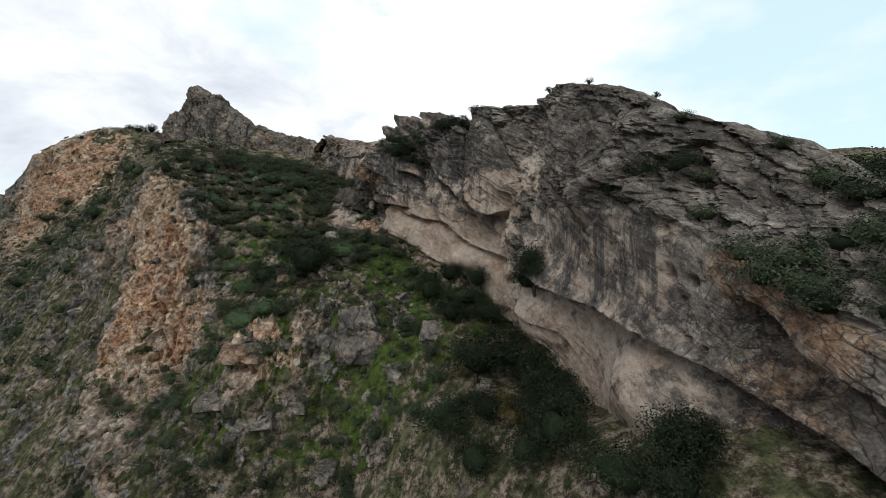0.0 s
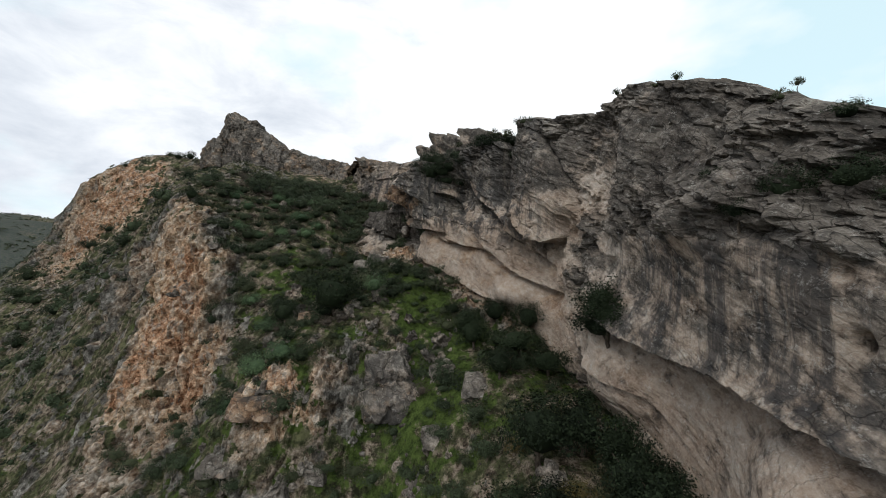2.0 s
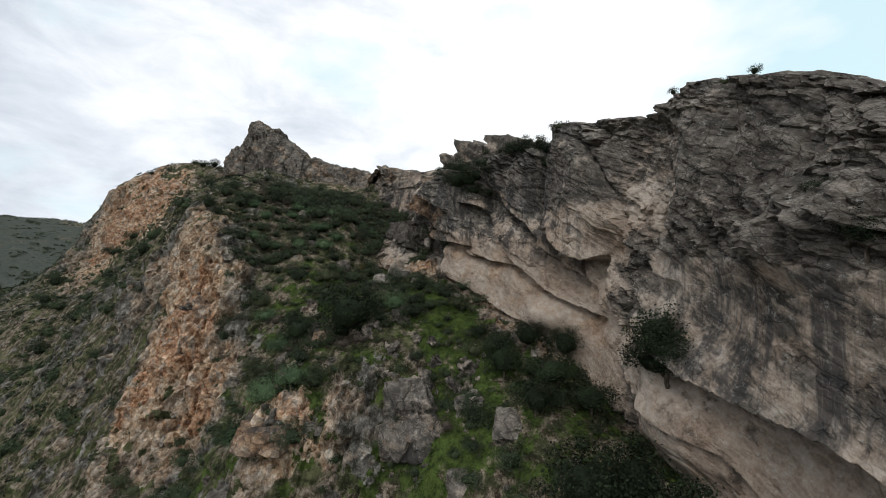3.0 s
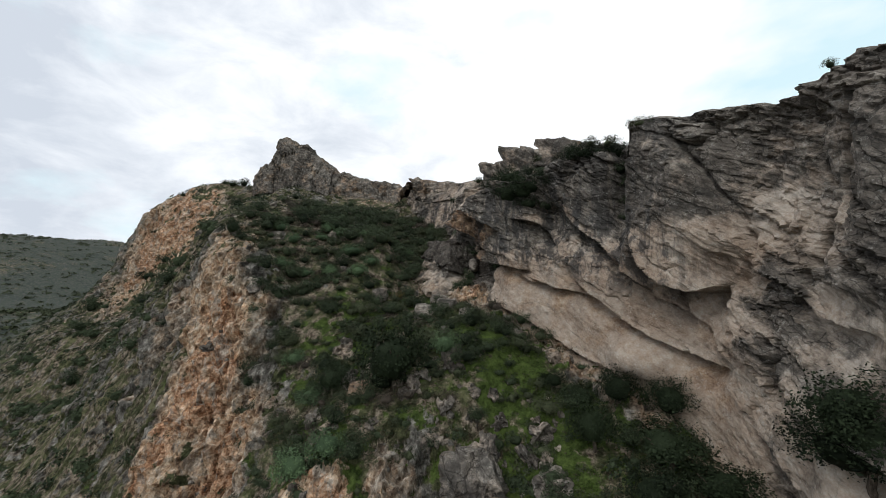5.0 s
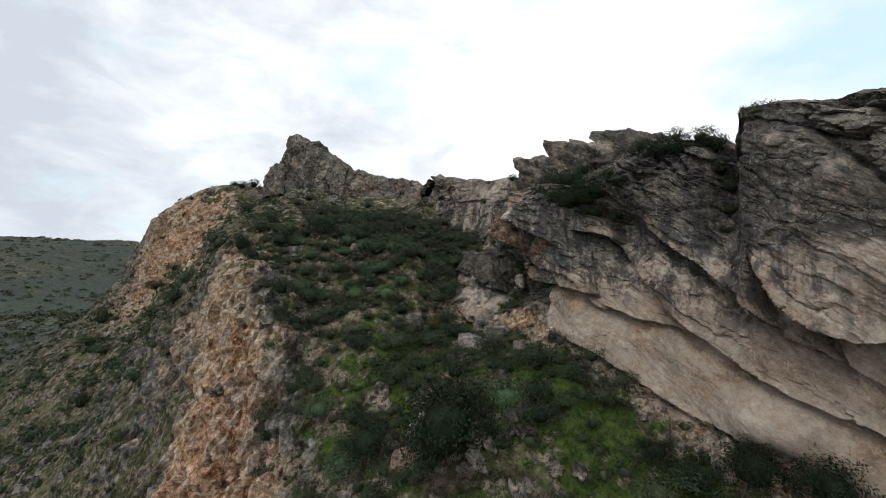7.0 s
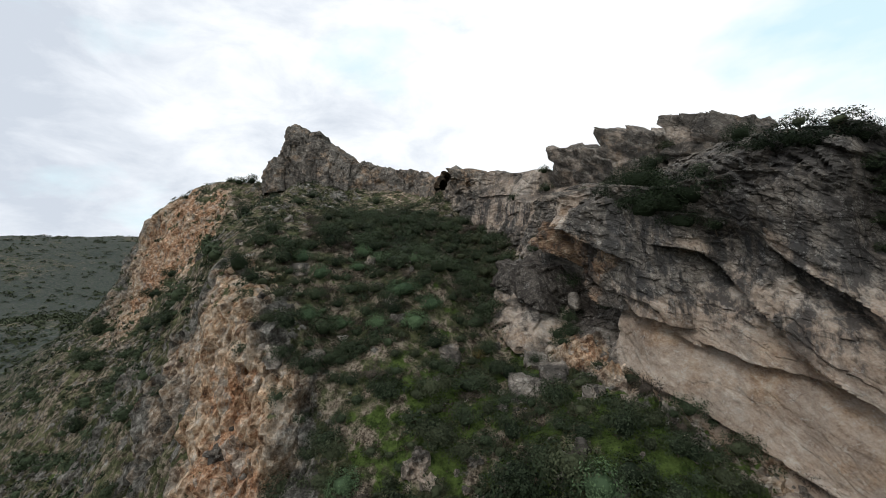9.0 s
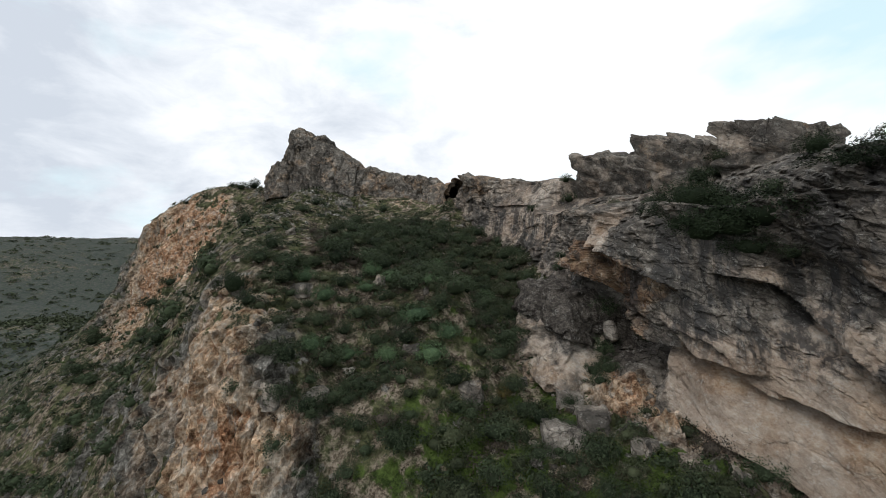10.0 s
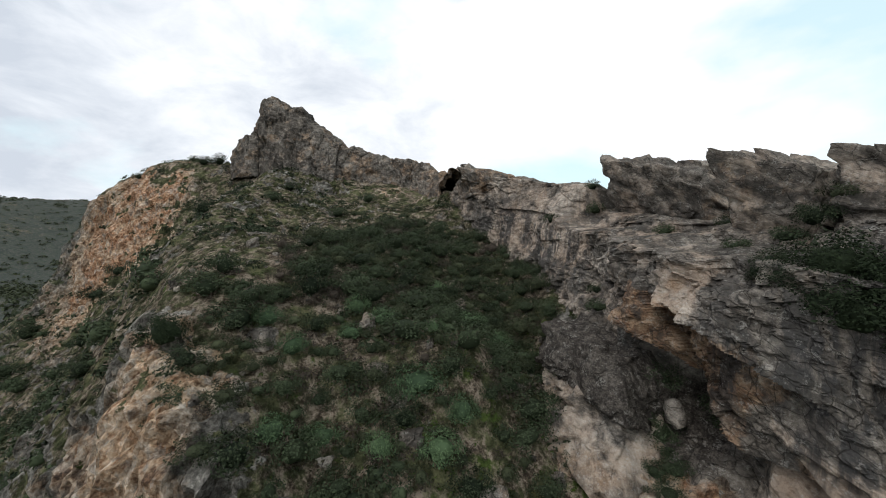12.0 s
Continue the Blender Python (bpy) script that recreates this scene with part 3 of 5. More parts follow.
lush = np.clip(0.55 * step(32, 38, gy) * (1 - step(55, 66, gy)) * step(-34, -26, gx) - 0.15 + 0.65 * blob(gx, gy, -4, 46.5, 4) + 0.75 * blob(gx, gy, -8, 52, 3.5) + 0.6 * blob(gx, gy, -6, 40, 4) + 0.45 * blob(gx, gy, -22, 57, 4) + 0.65 * blob(gx, gy, -16, 63, 3) + 0.6 * blob(gx, gy, -10, 55, 3) + 0.3 * blob(gx, gy, -24, 66, 8) + 0.9 * blob(gx, gy, -17.5, 76, 2.6), 0, 1)
crag = fbm(flat, 0.16, 6, 3, 0.58, True).reshape(gx.shape)
flutes = fbm(flat * (1, 1, 0.45), 0.33, 5, 13, 0.6, True).reshape(gx.shape)
rough_ = fbm(flat, 0.6, 5, 21, 0.6).reshape(gx.shape)
gap_, own_, tilt_ = facets(flat * (1, 1, 0.5) + 0.4 * rough_.reshape(-1, 1), 0.45, 8)
gap2_, own2_, tilt2_ = facets(flat * (1, 1, 0.6), 1.15, 9)
blocks = (step(0.0, 0.12, gap_) * 0.4 + own_ * 0.7 - 0.7 + 0.8 * tilt_ + 0.4 * own2_ + 0.55 * tilt2_ + 0.2 * step(0, 0.2, gap2_)).reshape(gx.shape)
lift_ = near * (0.3 * crag + bare * (0.4 * crag + 1.25 * blocks + 0.35 * flutes) + 0.3 * rough_)
ground_v = ground_v + ground_n * lift_[..., None]
ground = grid_mesh("ground", ground_v, EARTH, (("bare", bare), ("rust", rust), ("lush", lush), ("far_scrub_haze", step(80, 190, np.hypot(gx + 25, gy - 55)) * 0.85)), label="steep rocky hillside with rust soil and green herbs", category="hillside")


def stand(x, y):
    """Height of the finished ground at plan places."""
    xs, ys = gx[:, 0], gy[0]
    i = np.clip(np.searchsorted(xs, x) - 1, 0, len(xs) - 2)
    j = np.clip(np.searchsorted(ys, y) - 1, 0, len(ys) - 2)
    a, c = (x - xs[i]) / (xs[i + 1] - xs[i]), (y - ys[j]) / (ys[j + 1] - ys[j])
    z = ground_v[..., 2]
    return (z[i, j] * (1 - a) + z[i + 1, j] * a) * (1 - c) + (z[i, j + 1] * (1 - a) + z[i + 1, j + 1] * a) * c


# ---- cliff: plan curve and profiles (station, foot, crest, offsets from foot to crest) ----
CURVE = [(24, -14), (18, 4), (14.8, 17), (12.2, 28), (9.3, 41), (5, 50), (-3, 57), (-9.5, 61), (-13.2, 67), (-15, 76), (-19, 87), (-25, 97), (-33, 106)]
LEVELS = (0, 0.15, 0.3, 0.45, 0.6, 0.74, 0.87, 1)
NEAR_CLIFF = [
    (0, 24.0, 43.0, (0.7, 0.1, -0.1, -0.2, -1.3, -3.3, -6.0, -8.7)),
    (16, 25.4, 44.6, (1.0, 0.5, 0.3, -0.1, -1.3, -3.7, -6.3, -8.8)),
    (26, 27.5, 45.3, (1.0, 0.5, 0.3, -0.0, -1.2, -3.7, -6.7, -9.1)),
    (32, 28.2, 46.5, (1.5, 0.7, 0.0, 0.4, -1.0, -4.5, -7.2, -9.2)),
    (35, 27.8, 47.5, (2.3, 1.9, 0.1, 0.3, -0.7, -4.7, -6.9, -9.0)),
    (38, 27.0, 48.5, (2.4, 2.2, 0.6, 0.3, 0.4, -1.8, -4.4, -7.7)),
    (41, 26.8, 49.6, (1.8, 1.4, 0.8, 0.6, 0.9, 0.0, -1.9, -6.6)),
    (45, 26.6, 50.9, (0.9, 0.2, 0.4, 0.7, 0.8, 0.4, -1.8, -5.4)),
    (50, 27.0, 53.0, (0.6, 0.4, 1.2, 0.9, 0.4, -0.4, -1.8, -2.6)),
]
MID_CLIFF = [
    (55, 28.1, 54.8, (0.2, 1.2, 1.7, 0.3, -0.1, -0.8, -1.5, -2.1)),
    (60, 29.7, 54.5, (0.6, 0.6, 0.1, -0.1, -0.6, -0.8, -0.9, -1.5)),
    (64, 31.5, 54.9, (0.7, 0.5, -0.2, -0.1, 0.1, 0.0, -0.2, -1.3)),
    (67, 32.9, 56.5, (1.1, 1.5, 0.6, 0.2, 0.0, 0.3, -0.3, -2.6)),
    (70, 33.9, 57.0, (1.3, 1.5, 0.7, 0.2, -0.3, -0.4, -1.1, -2.0)),
    (73, 35.0, 57.0, (1.8, 1.2, 0.6, -0.0, -0.5, -1.2, -2.0, -3.8)),
    (76, 36.0, 57.5, (1.5, 0.5, -0.1, -0.6, -0.6, -0.0, -2.3, -4.7)),
    (79, 37.1, 58.8, (1.3, 0.7, -0.4, -1.4, -1.6, -1.9, -2.8, -5.3)),
    (82, 38.2, 59.9, (1.0, 0.5, 0.0, -0.3, -1.0, -2.7, -5.0, -7.7)),
    (85, 39.2, 59.9, (0.4, -1.0, -0.9, 0.1, -0.1, -2.9, -5.8, -8.1)),
    (88, 40.0, 59.5, (0.7, -0.8, -1.4, -0.2, 0.7, -1.9, -6.0, -8.2)),
]
FAR_CLIFF = [
    (91, 40.5, 59.5, (2.0, 1.2, -0.5, -0.1, 0.4, -1.0, -5.8, -7.9)),
    (94, 42.0, 60.4, (1.7, 0.6, 0.1, 0.0, -0.7, -3.1, -5.6, -7.2)),
    (97, 44.0, 61.7, (0.8, 0.8, 0.4, -0.4, -1.3, -3.7, -5.3, -6.5)),
    (101, 46.4, 61.8, (1.4, 0.8, -0.6, -1.0, -2.0, -3.4, -4.8, -6.0)),
    (106, 48.0, 62.0, (1.6, 0.9, -0.0, -0.9, -2.0, -3.3, -4.7, -6.0)),
    (110, 50.0, 62.5, (1.2, 0.5, -0.5, -0.6, -1.6, -3.1, -4.6, -5.9)),
    (115, 51.2, 61.8, (1.1, 0.4, -0.3, -0.6, -1.2, -2.2, -3.4, -4.5)),
    (120, 53.0, 61.4, (1.0, 0.6, 0.3, -0.0, -0.5, -1.0, -1.6, -2.3)),
    (126, 55.0, 62.1, (1.3, 1.0, 0.7, 0.4, 0.1, -0.3, -0.6, -0.9)),
    (132, 58.3, 64.7, (1.1, 0.9, 0.7, 0.5, 0.4, 0.3, 0.1, -0.0)),
    (137, 60.0, 64.7, (-0.1, -0.4, -0.7, -1.1, -1.5, -1.9, -2.3, -2.6)),
]
line_ = spline(CURVE)
run_ = np.concatenate([[0], np.cumsum(np.linalg.norm(np.diff(line_, axis=0), axis=1))])
tang_ = np.gradient(line_, axis=0)
tang_ /= np.linalg.norm(tang_, axis=1, keepdims=True)
PROFILES = NEAR_CLIFF + MID_CLIFF + FAR_CLIFF
STATIONS = np.array([p[0] for p in PROFILES], float)


def smooth_interp(x, xs, ys):
    """Monotone-ish cubic through (xs, ys)."""
    xs, ys = np.asarray(xs, float), np.asarray(ys, float)
    d = np.gradient(ys, xs)
    k = np.clip(np.searchsorted(xs, x) - 1, 0, len(xs) - 2)
    h = xs[k + 1] - xs[k]
    t = np.clip((x - xs[k]) / h, 0, 1)
    return ((2 * t ** 3 - 3 * t ** 2 + 1) * ys[k] + (t ** 3 - 2 * t ** 2 + t) * h * d[k] * 0.8
            + (3 * t ** 2 - 2 * t ** 3) * ys[k + 1] + (t ** 3 - t ** 2) * h * d[k + 1] * 0.8)


def on_cliff(s, q):
    """Plan place at station s, q metres out from the curve."""
    x, y = (np.interp(s, run_, line_[:, k]) for k in (0, 1))
    tx, ty = (np.interp(s, run_, tang_[:, k]) for k in (0, 1))
    n = np.hypot(tx, ty)
    return x - q * ty / n, y + q * tx / n


def cliff_offset(s, v):
    table = np.stack([smooth_interp(s, STATIONS, [p[3][k] for p in PROFILES]) for k in range(len(LEVELS))], -1)
    v = np.clip(v, 0, 1)
    k = np.clip(np.searchsorted(LEVELS, v) - 1, 0, len(LEVELS) - 2)
    lv = np.array(LEVELS)
    t = (v - lv[k]) / (lv[k + 1] - lv[k])
    rows = np.arange(len(s))
    pick = lambda j: table[rows, np.clip(j, 0, len(LEVELS) - 1)]
    a, b, c, d = pick(k - 1), pick(k), pick(k + 1), pick(k + 2)
    return 0.5 * (2 * b + (c - a) * t + (2 * a - 5 * b + 4 * c - d) * t ** 2 + (3 * b - a - 3 * c + d) * t ** 3)


CREST = [(8, 38.5), (20, 39), (26, 40), (30, 40.8), (33, 43), (36, 45.2), (39.5, 47), (43, 48.9), (46, 50.9), (50, 53), (52, 53.9), (55.6, 55.1), (57.5, 54.6), (60, 54.5), (63, 55.2), (65, 56), (67, 56.5), (70.2, 57.1), (70.9, 55),
         (73, 56.3), (76, 56.6), (78.5, 57), (80, 56.6), (83.5, 56.4), (84.4, 56.2), (86.4, 55.8), (89, 55.8), (93.7, 55.9), (98.3, 56.6), (101.5, 56.8), (106.6, 57.4), (110.4, 58), (111.2, 60.6), (113, 60.9), (117, 61.6), (121, 62.7), (124, 62.9), (128, 63.4), (132, 65.8), (137, 66.8)]
# overhanging lips: (line of station, height), depth of the hollow, how far down it reaches
LIPS = [
    ([(24, 31), (28.7, 31.9), (32.4, 32.7), (35, 33.4), (37.6, 34), (40.8, 34.4), (44.2, 34.7), (48.6, 35.1), (51.6, 35.5), (55, 36.4)], 2.4, 2.4),
    ([(22, 32.5), (28.9, 34.5), (30.5, 35.1), (31.9, 35.9), (33.2, 36.7), (34.7, 37.6)], 1.9, 1.9),
    ([(69, 35), (70.1, 35.7), (75.2, 37.1), (80.3, 39.5), (85.5, 41)], 1.1, 0.6),
    ([(47, 29.5), (50, 31.4), (54, 32.2), (60, 32.8)], 0.7, 0.7),
    ([(76, 42.2), (77.1, 42.4), (80.3, 43.2), (84, 45), (86.1, 46.8)], 0.8, 1.0),
    ([(62.5, 37.2), (65.9, 38.1), (70.5, 40.2), (74.4, 42.8), (76.1, 44.8), (78.2, 46.9), (79.9, 49), (82.7, 49.9)], 1.5, 1.4),
    ([(61.9, 37.3), (64.1, 39.9), (68.2, 42.1), (71.7, 45), (76.4, 49.6)], 1.0, 1.2),
    ([(53.8, 40.8), (56.9, 41.5), (58.6, 43.2), (61.1, 43.9)], 0.9, 1.4),
    ([(62.4, 42.9), (64, 42.3), (65.9, 42.9), (66.9, 43.6), (68.2, 45.2), (69.7, 47.2)], 3.4, 3.0),
    ([(83.6, 48.4), (84.6, 49.3), (86.2, 50.1), (87.1, 50.6), (87.8, 51.2), (88.8, 51.6), (90.5, 51.9), (92.4, 52.3)], 2.0, 2.2),
    ([(80, 44), (82.7, 44.7), (85.5, 44.9), (87.4, 45.2)], 1.2, 0.8),
    ([(86.2, 44.9), (87.4, 45.3), (88.6, 46.7), (90.6, 48.1), (92.7, 50), (94.5, 51.5)], 4.4, 3.4),
    ([(92.6, 43.5), (96.1, 43.4), (100.4, 43.6), (102.5, 45)], 1.6, 1.0),
    ([(72, 41.2), (77, 42.5), (80.2, 43.5)], 0.9, 0.9),
    ([(68.6, 42.8), (70.5, 44.6), (73.1, 46.9), (75.5, 48.7)], 1.3, 1.3),
        ([(112, 57.5), (118, 58.2), (124, 59)], 0.5, 0.8),
]
# hollows (minus) and swells: station, height, half width, half height, metres
SWELLS = [(71.7, 51.3, 1.1, 4.4, -3.2), (90, 53.2, 1.5, 1.2, -0.7), (91.0, 45.9, 1.9, 2.9, -4.6), (66.8, 47.5, 2.8, 4, 0.7), (61, 50, 1.3, 4, -1.0), (56, 47, 2.0, 5.0, -0.5), (104, 58.6, 4, 1.5, -0.8),
          (38.1, 37.8, 0.26, 0.42, -1.0), (36.7, 37.5, 0.25, 0.28, -1.1), (37.2, 36.5, 0.2, 0.13, -0.5), (36.4, 34.5, 0.22, 0.14, -0.4), (35.4, 34.2, 0.2, 0.12, -0.4), (38.6, 40.3, 0.25, 0.25, -0.4), (33.2, 36, 1.6, 1.0, -0.9),
          (62, 52, 1.6, 3.0, -0.8), (54, 49.5, 2.0, 6, 1.0), (58.6, 50, 1.5, 4, -1.2), (48, 47.6, 3, 1.2, -0.9), (41.5, 46.6, 2.2, 0.7, -0.8), (127.5, 61.5, 1.0, 0.8, -0.9), (131.5, 62.5, 1.2, 1.0, -1.1), (117, 55, 2, 2, -0.5),
          (38.5, 31.8, 3.2, 2.4, 1.9), (53.5, 31.8, 3, 2.2, 1.9), (45.6, 43.4, 2.4, 1.9, 1.3), (43.4, 48.6, 3, 2, 1.9), (50.4, 39.2, 3, 2.4, -0.9), (67.8, 50.6, 1.5, 2, -0.9), (62.4, 43.9, 1.6, 1.5, -1.0), (98.4, 56.6, 2, 1.4, -2.4),
          (78.4, 55.2, 1.8, 1.2, 1.9), (97.2, 54, 1.6, 1.5, 1.6), (68.9, 37, 2, 1.4, 1.6), (78.1, 49, 2, 2, -1.2), (87.9, 54.4, 1.4, 1.2, -1.6)]
CRACKS = [[(67, 55.4), (63.9, 50.8), (61.9, 47.6), (60.8, 45.3)], [(55.5, 53), (56.5, 48), (57.5, 44)], [(121, 61), (120.3, 57)], [(115.5, 61), (115, 56)], [(88, 56), (87, 53.5)]]

cs, cv = np.meshgrid(np.concatenate([np.arange(6, 24, 0.5), np.arange(24, 137, 0.135)]), np.linspace(-0.12, 1, 215), indexing="ij")
s1, v1 = cs.ravel(), cv.ravel()
foot_ = smooth_interp(s1, STATIONS, [p[1] for p in PROFILES])
crest_old = smooth_interp(s1, STATIONS, [p[2] for p in PROFILES])
crest_ = np.interp(s1, *np.array(CREST).T) + 0.35 * fbm(np.stack([s1, 0 * s1, 0 * s1], -1), 0.55, 4, 33)
z1 = foot_ + (crest_ - foot_) * v1
q1 = cliff_offset(s1, (z1 - foot_) / (crest_old - foot_))
# the ledge between the lower wall and the crest fins: station, ledge height, wall below, fin foot, fin top
LEDGE = np.array([(76, 53.6, -1.2, -2.4, -4.7), (79, 54, -1.6, -3.2, -5.3), (82, 54, -1, -5.5, -7.6), (85, 54.3, -0.2, -6, -8), (88, 54.6, 0.5, -6, -8), (91, 54.8, 0.3, -5.8, -7.4), (94, 54.9, -0.8, -5, -6.8), (97, 55.2, -1, -4.8, -6.3), (103, 55.6, -1.3, -4.5, -6), (110, 56.2, -0.8, -4.4, -5.8), (113, 57.4, -0.9, -3, -4.6)]).T
lz_, low_q, fin_q, top_q = (np.interp(s1, LEDGE[0], LEDGE[k]) for k in (1, 2, 3, 4))
lz_ = lz_ + 0.5 * fbm(np.stack([s1, 0 * s1, 0 * s1], -1), 0.35, 3, 44)
over = step(0, 0.5, z1 - lz_)
on_ledge = step(75.5, 78, s1) * (1 - step(111.5, 113.5, s1))
below_q = np.where(z1 > lz_ - 4.5, np.maximum(q1, low_q), q1)
above_q = fin_q + (top_q - fin_q) * np.clip((z1 - lz_) / np.maximum(crest_ - lz_, 0.5), 0, 1) ** 1.5
q1 = q1 + on_ledge * (below_q * (1 - over) + above_q * over - q1)
flat = np.stack([*on_cliff(s1, q1), z1], -1)
wob = fbm(flat, 0.22, 4, 41)
dip = np.interp(s1, (0, 58, 84, 100, 140), (0, 0, 17, 22, 26)) + np.where(s1 < 58, 0.62 * (s1 - 58), 0)
bed = z1 - dip + 1.0 * fbm(flat, 0.12, 3, 40)
nose_edge = np.interp(z1, (42, 45.3, 47.6, 50.8, 55.4, 57), (62.4, 60.8, 61.9, 63.9, 67, 68))
nose = step(0, 0.5, s1 - nose_edge - 0.2 * wob) * (1 - step(69.9, 70.5, s1)) * step(42.2, 43.2, z1)
slab = np.exp(-np.abs((z1 - 39.2 - 0.36 * (s1 - 74)) / 4.2) ** 4) * step(56, 64, s1) * (1 - step(83, 90, s1))
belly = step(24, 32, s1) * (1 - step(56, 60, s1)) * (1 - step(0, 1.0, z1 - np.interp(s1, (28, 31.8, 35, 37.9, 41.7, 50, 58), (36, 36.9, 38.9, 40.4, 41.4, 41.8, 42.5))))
low = step(58, 64, s1) * (1 - step(74, 84, s1)) * (1 - step(46, 48.5, z1))
saddle_wall = step(104, 107, s1) * (1 - step(122, 126, s1)) * step(52, 54, z1)
grey_face = np.exp(-(np.abs((s1 - 53.5) / 7.5) ** 4 + np.abs((z1 - 49.2) / 4.2) ** 4))
smooth_ = np.clip(np.max([slab, belly, 0.7 * low, 0.75 * nose, 0.78 * grey_face, 0.62 * step(59, 63, s1) * (1 - step(84, 88, s1)) * (1 - step(51, 54, z1)), 0.6 * saddle_wall], axis=0), 0, 1)
ramp_below = belly * step(0.2, 1.2, np.interp(s1, *np.array(LIPS[0][0]).T) - z1)
coarse = 1 - 0.93 * smooth_
relief = np.zeros(len(s1))
hollow = np.zeros(len(s1))
for line, depth, reach in LIPS:
    ls, lz = np.array(line).T
    d = np.interp(s1, ls, lz) + 0.3 * wob - z1
    ends = step(ls[0] - 0.2, ls[0] + 1.2, s1) * (1 - step(ls[-1] - 1.2, ls[-1] + 0.2, s1))
    cut = ends * step(-0.03, 0.09, d) * np.exp(-(np.maximum(d, 0) / reach) ** 1.6)
    relief += -depth * 0.75 * cut + ends * 0.35 * depth * np.exp(-np.maximum(-d, 0) / 1.3) * (1 - step(-0.03, 0.09, d))
    hollow = np.maximum(hollow, cut)
for a, c, ra, rc, h in SWELLS:
    relief += h * np.exp(-(np.abs((s1 - a + 0.25 * ra * wob) / ra) ** 2.6 + np.abs((z1 - c) / rc) ** 2.6))
for line in CRACKS:
    cz, cc = np.array(line[::-1]).T[1], np.array(line[::-1]).T[0]
    within = step(cz[0] - 0.3, cz[0] + 0.3, z1) * (1 - step(cz[-1] - 0.3, cz[-1] + 0.3, z1))
    relief -= 0.6 * within * np.exp(-((s1 - np.interp(z1, cz, cc) - 0.25 * wob) / 0.22) ** 2)
layers = fbm(np.stack([bed * 0.75, s1 * 0.045, z1 * 0.02], -1), 1.0, 5, 50, 0.62)


def shelves(h, share):
    """Overhanging bed edges: each bed swells slowly and ends in a sharp step."""
    f = h - np.floor(h)
    return step(0.0, share, f) * (1 - f) - 0.35


thick_bed = shelves(bed * 0.36 + 1.1 * wob + 0.02 * s1, 0.1)
mid_bed = shelves(bed * 0.9 + 1.5 * wob + 0.03 * s1, 0.14)
thin_bed = shelves(bed * 2.3 + 1.2 * fbm(flat, 0.35, 3, 64), 0.2)
vary = 0.5 + 0.5 * fbm(np.stack([bed * 0.3, s1 * 0.06, 0 * s1], -1), 1.0, 3, 65)
jit = 0.5 * fbm(flat, 0.5, 4, 63)
gap_, own_, tilt_ = facets(np.stack([s1 * 0.45 + jit, bed * 0.85 + jit, q1 * 0.25], -1), 0.4, 60)
gap2_, own2_, tilt2_ = facets(np.stack([s1 * 0.65, bed * 1.2 + jit, q1 * 0.7], -1), 0.9, 61)
pits = np.maximum(0, fbm(flat, 1.3, 3, 77) - 0.32)
flutes_ = fbm(np.stack([s1 * 0.8, z1 * 0.09, 0 * s1], -1), 1.0, 4, 90, 0.6)
relief += 0.55 * nose + nose * 0.25 * np.abs(fbm(np.stack([bed * 1.1, s1 * 0.1, z1 * 0.1], -1), 1.0, 4, 51, 0.6))
massive = step(80, 86, s1)
relief += coarse * (1 - 0.35 * massive) * (0.2 * layers + (0.8 - 0.25 * step(56, 62, s1) - 0.3 * step(82, 90, s1)) * (0.95 * vary * thick_bed + 0.6 * (1.2 - vary) * mid_bed + 0.2 * thin_bed) + 0.3 * (step(0, 0.08, gap_) - 0.9) + 0.95 * (own_ - 0.5) + 1.0 * tilt_ + 0.4 * (own2_ - 0.5) + 0.5 * tilt2_ + 0.25 * fbm(flat, 0.3, 6, 70, 0.6, True))
gap3_, own3_, tilt3_ = facets(flat, 1.7, 62)
relief += coarse * (0.17 * (own3_ - 0.5) + 0.24 * tilt3_) + (0.05 + 0.12 * coarse) * fbm(flat, 0.8, 5, 71, 0.6) + smooth_ * (0.16 * flutes_ + 0.06 * layers) + 0.7 * flutes_ * np.exp(-(((s1 - 57) / 5) ** 2 + ((z1 - 48.5) / 5) ** 4)) - 0.5 * pits * (0.4 + coarse)
q1 = q1 + relief
top_ = np.stack([*on_cliff(s1, q1), z1 + coarse * 0.15 * fbm(flat, 0.9, 3, 72)], -1).reshape(*cs.shape, 3)
# the back of the crest runs down behind
back_rows = []
for k, (dq, dz) in enumerate(((-0.8, 0.1), (-1.8, -0.3), (-3.2, -1.6), (-6, -4), (-12, -9))):
    sb, qb = cs[:, -1], q1.reshape(cs.shape)[:, -1] + dq
    back_rows.append(np.stack([*on_cliff(sb, qb), top_[:, -1, 2] + dz + 0.4 * fbm(np.stack([sb, 0 * sb + k, 0 * sb], -1), 0.5, 4, 80)], -1)[:, None])
cliff_v = np.concatenate([top_] + back_rows, 1)
pad = lambda a, value=0.0: np.concatenate([a.reshape(cs.shape), np.full((cs.shape[0], 5), value)], 1)
fin_rust = 1.3 * np.exp(-(np.abs((s1 - 89) / 3.6) ** 3 + np.abs((z1 - 49.4) / 1.7) ** 3)) + 0.7 * np.exp(-(((s1 - 91) / 1.0) ** 2 + ((z1 - 53) / 1.2) ** 2))
fin_rust += 1.1 * belly * (1 - step(33, 38, s1)) * (1 - step(0.0, 1.2, np.interp(s1, (28, 34, 38), (34.2, 37, 38)) - z1) * 0.4) + 0.5 * np.exp(-(((s1 - 131) / 4) ** 2 + ((z1 - 62) / 3) ** 2)) + 0.35 * slab + 0.35 * hollow * (s1 > 60)
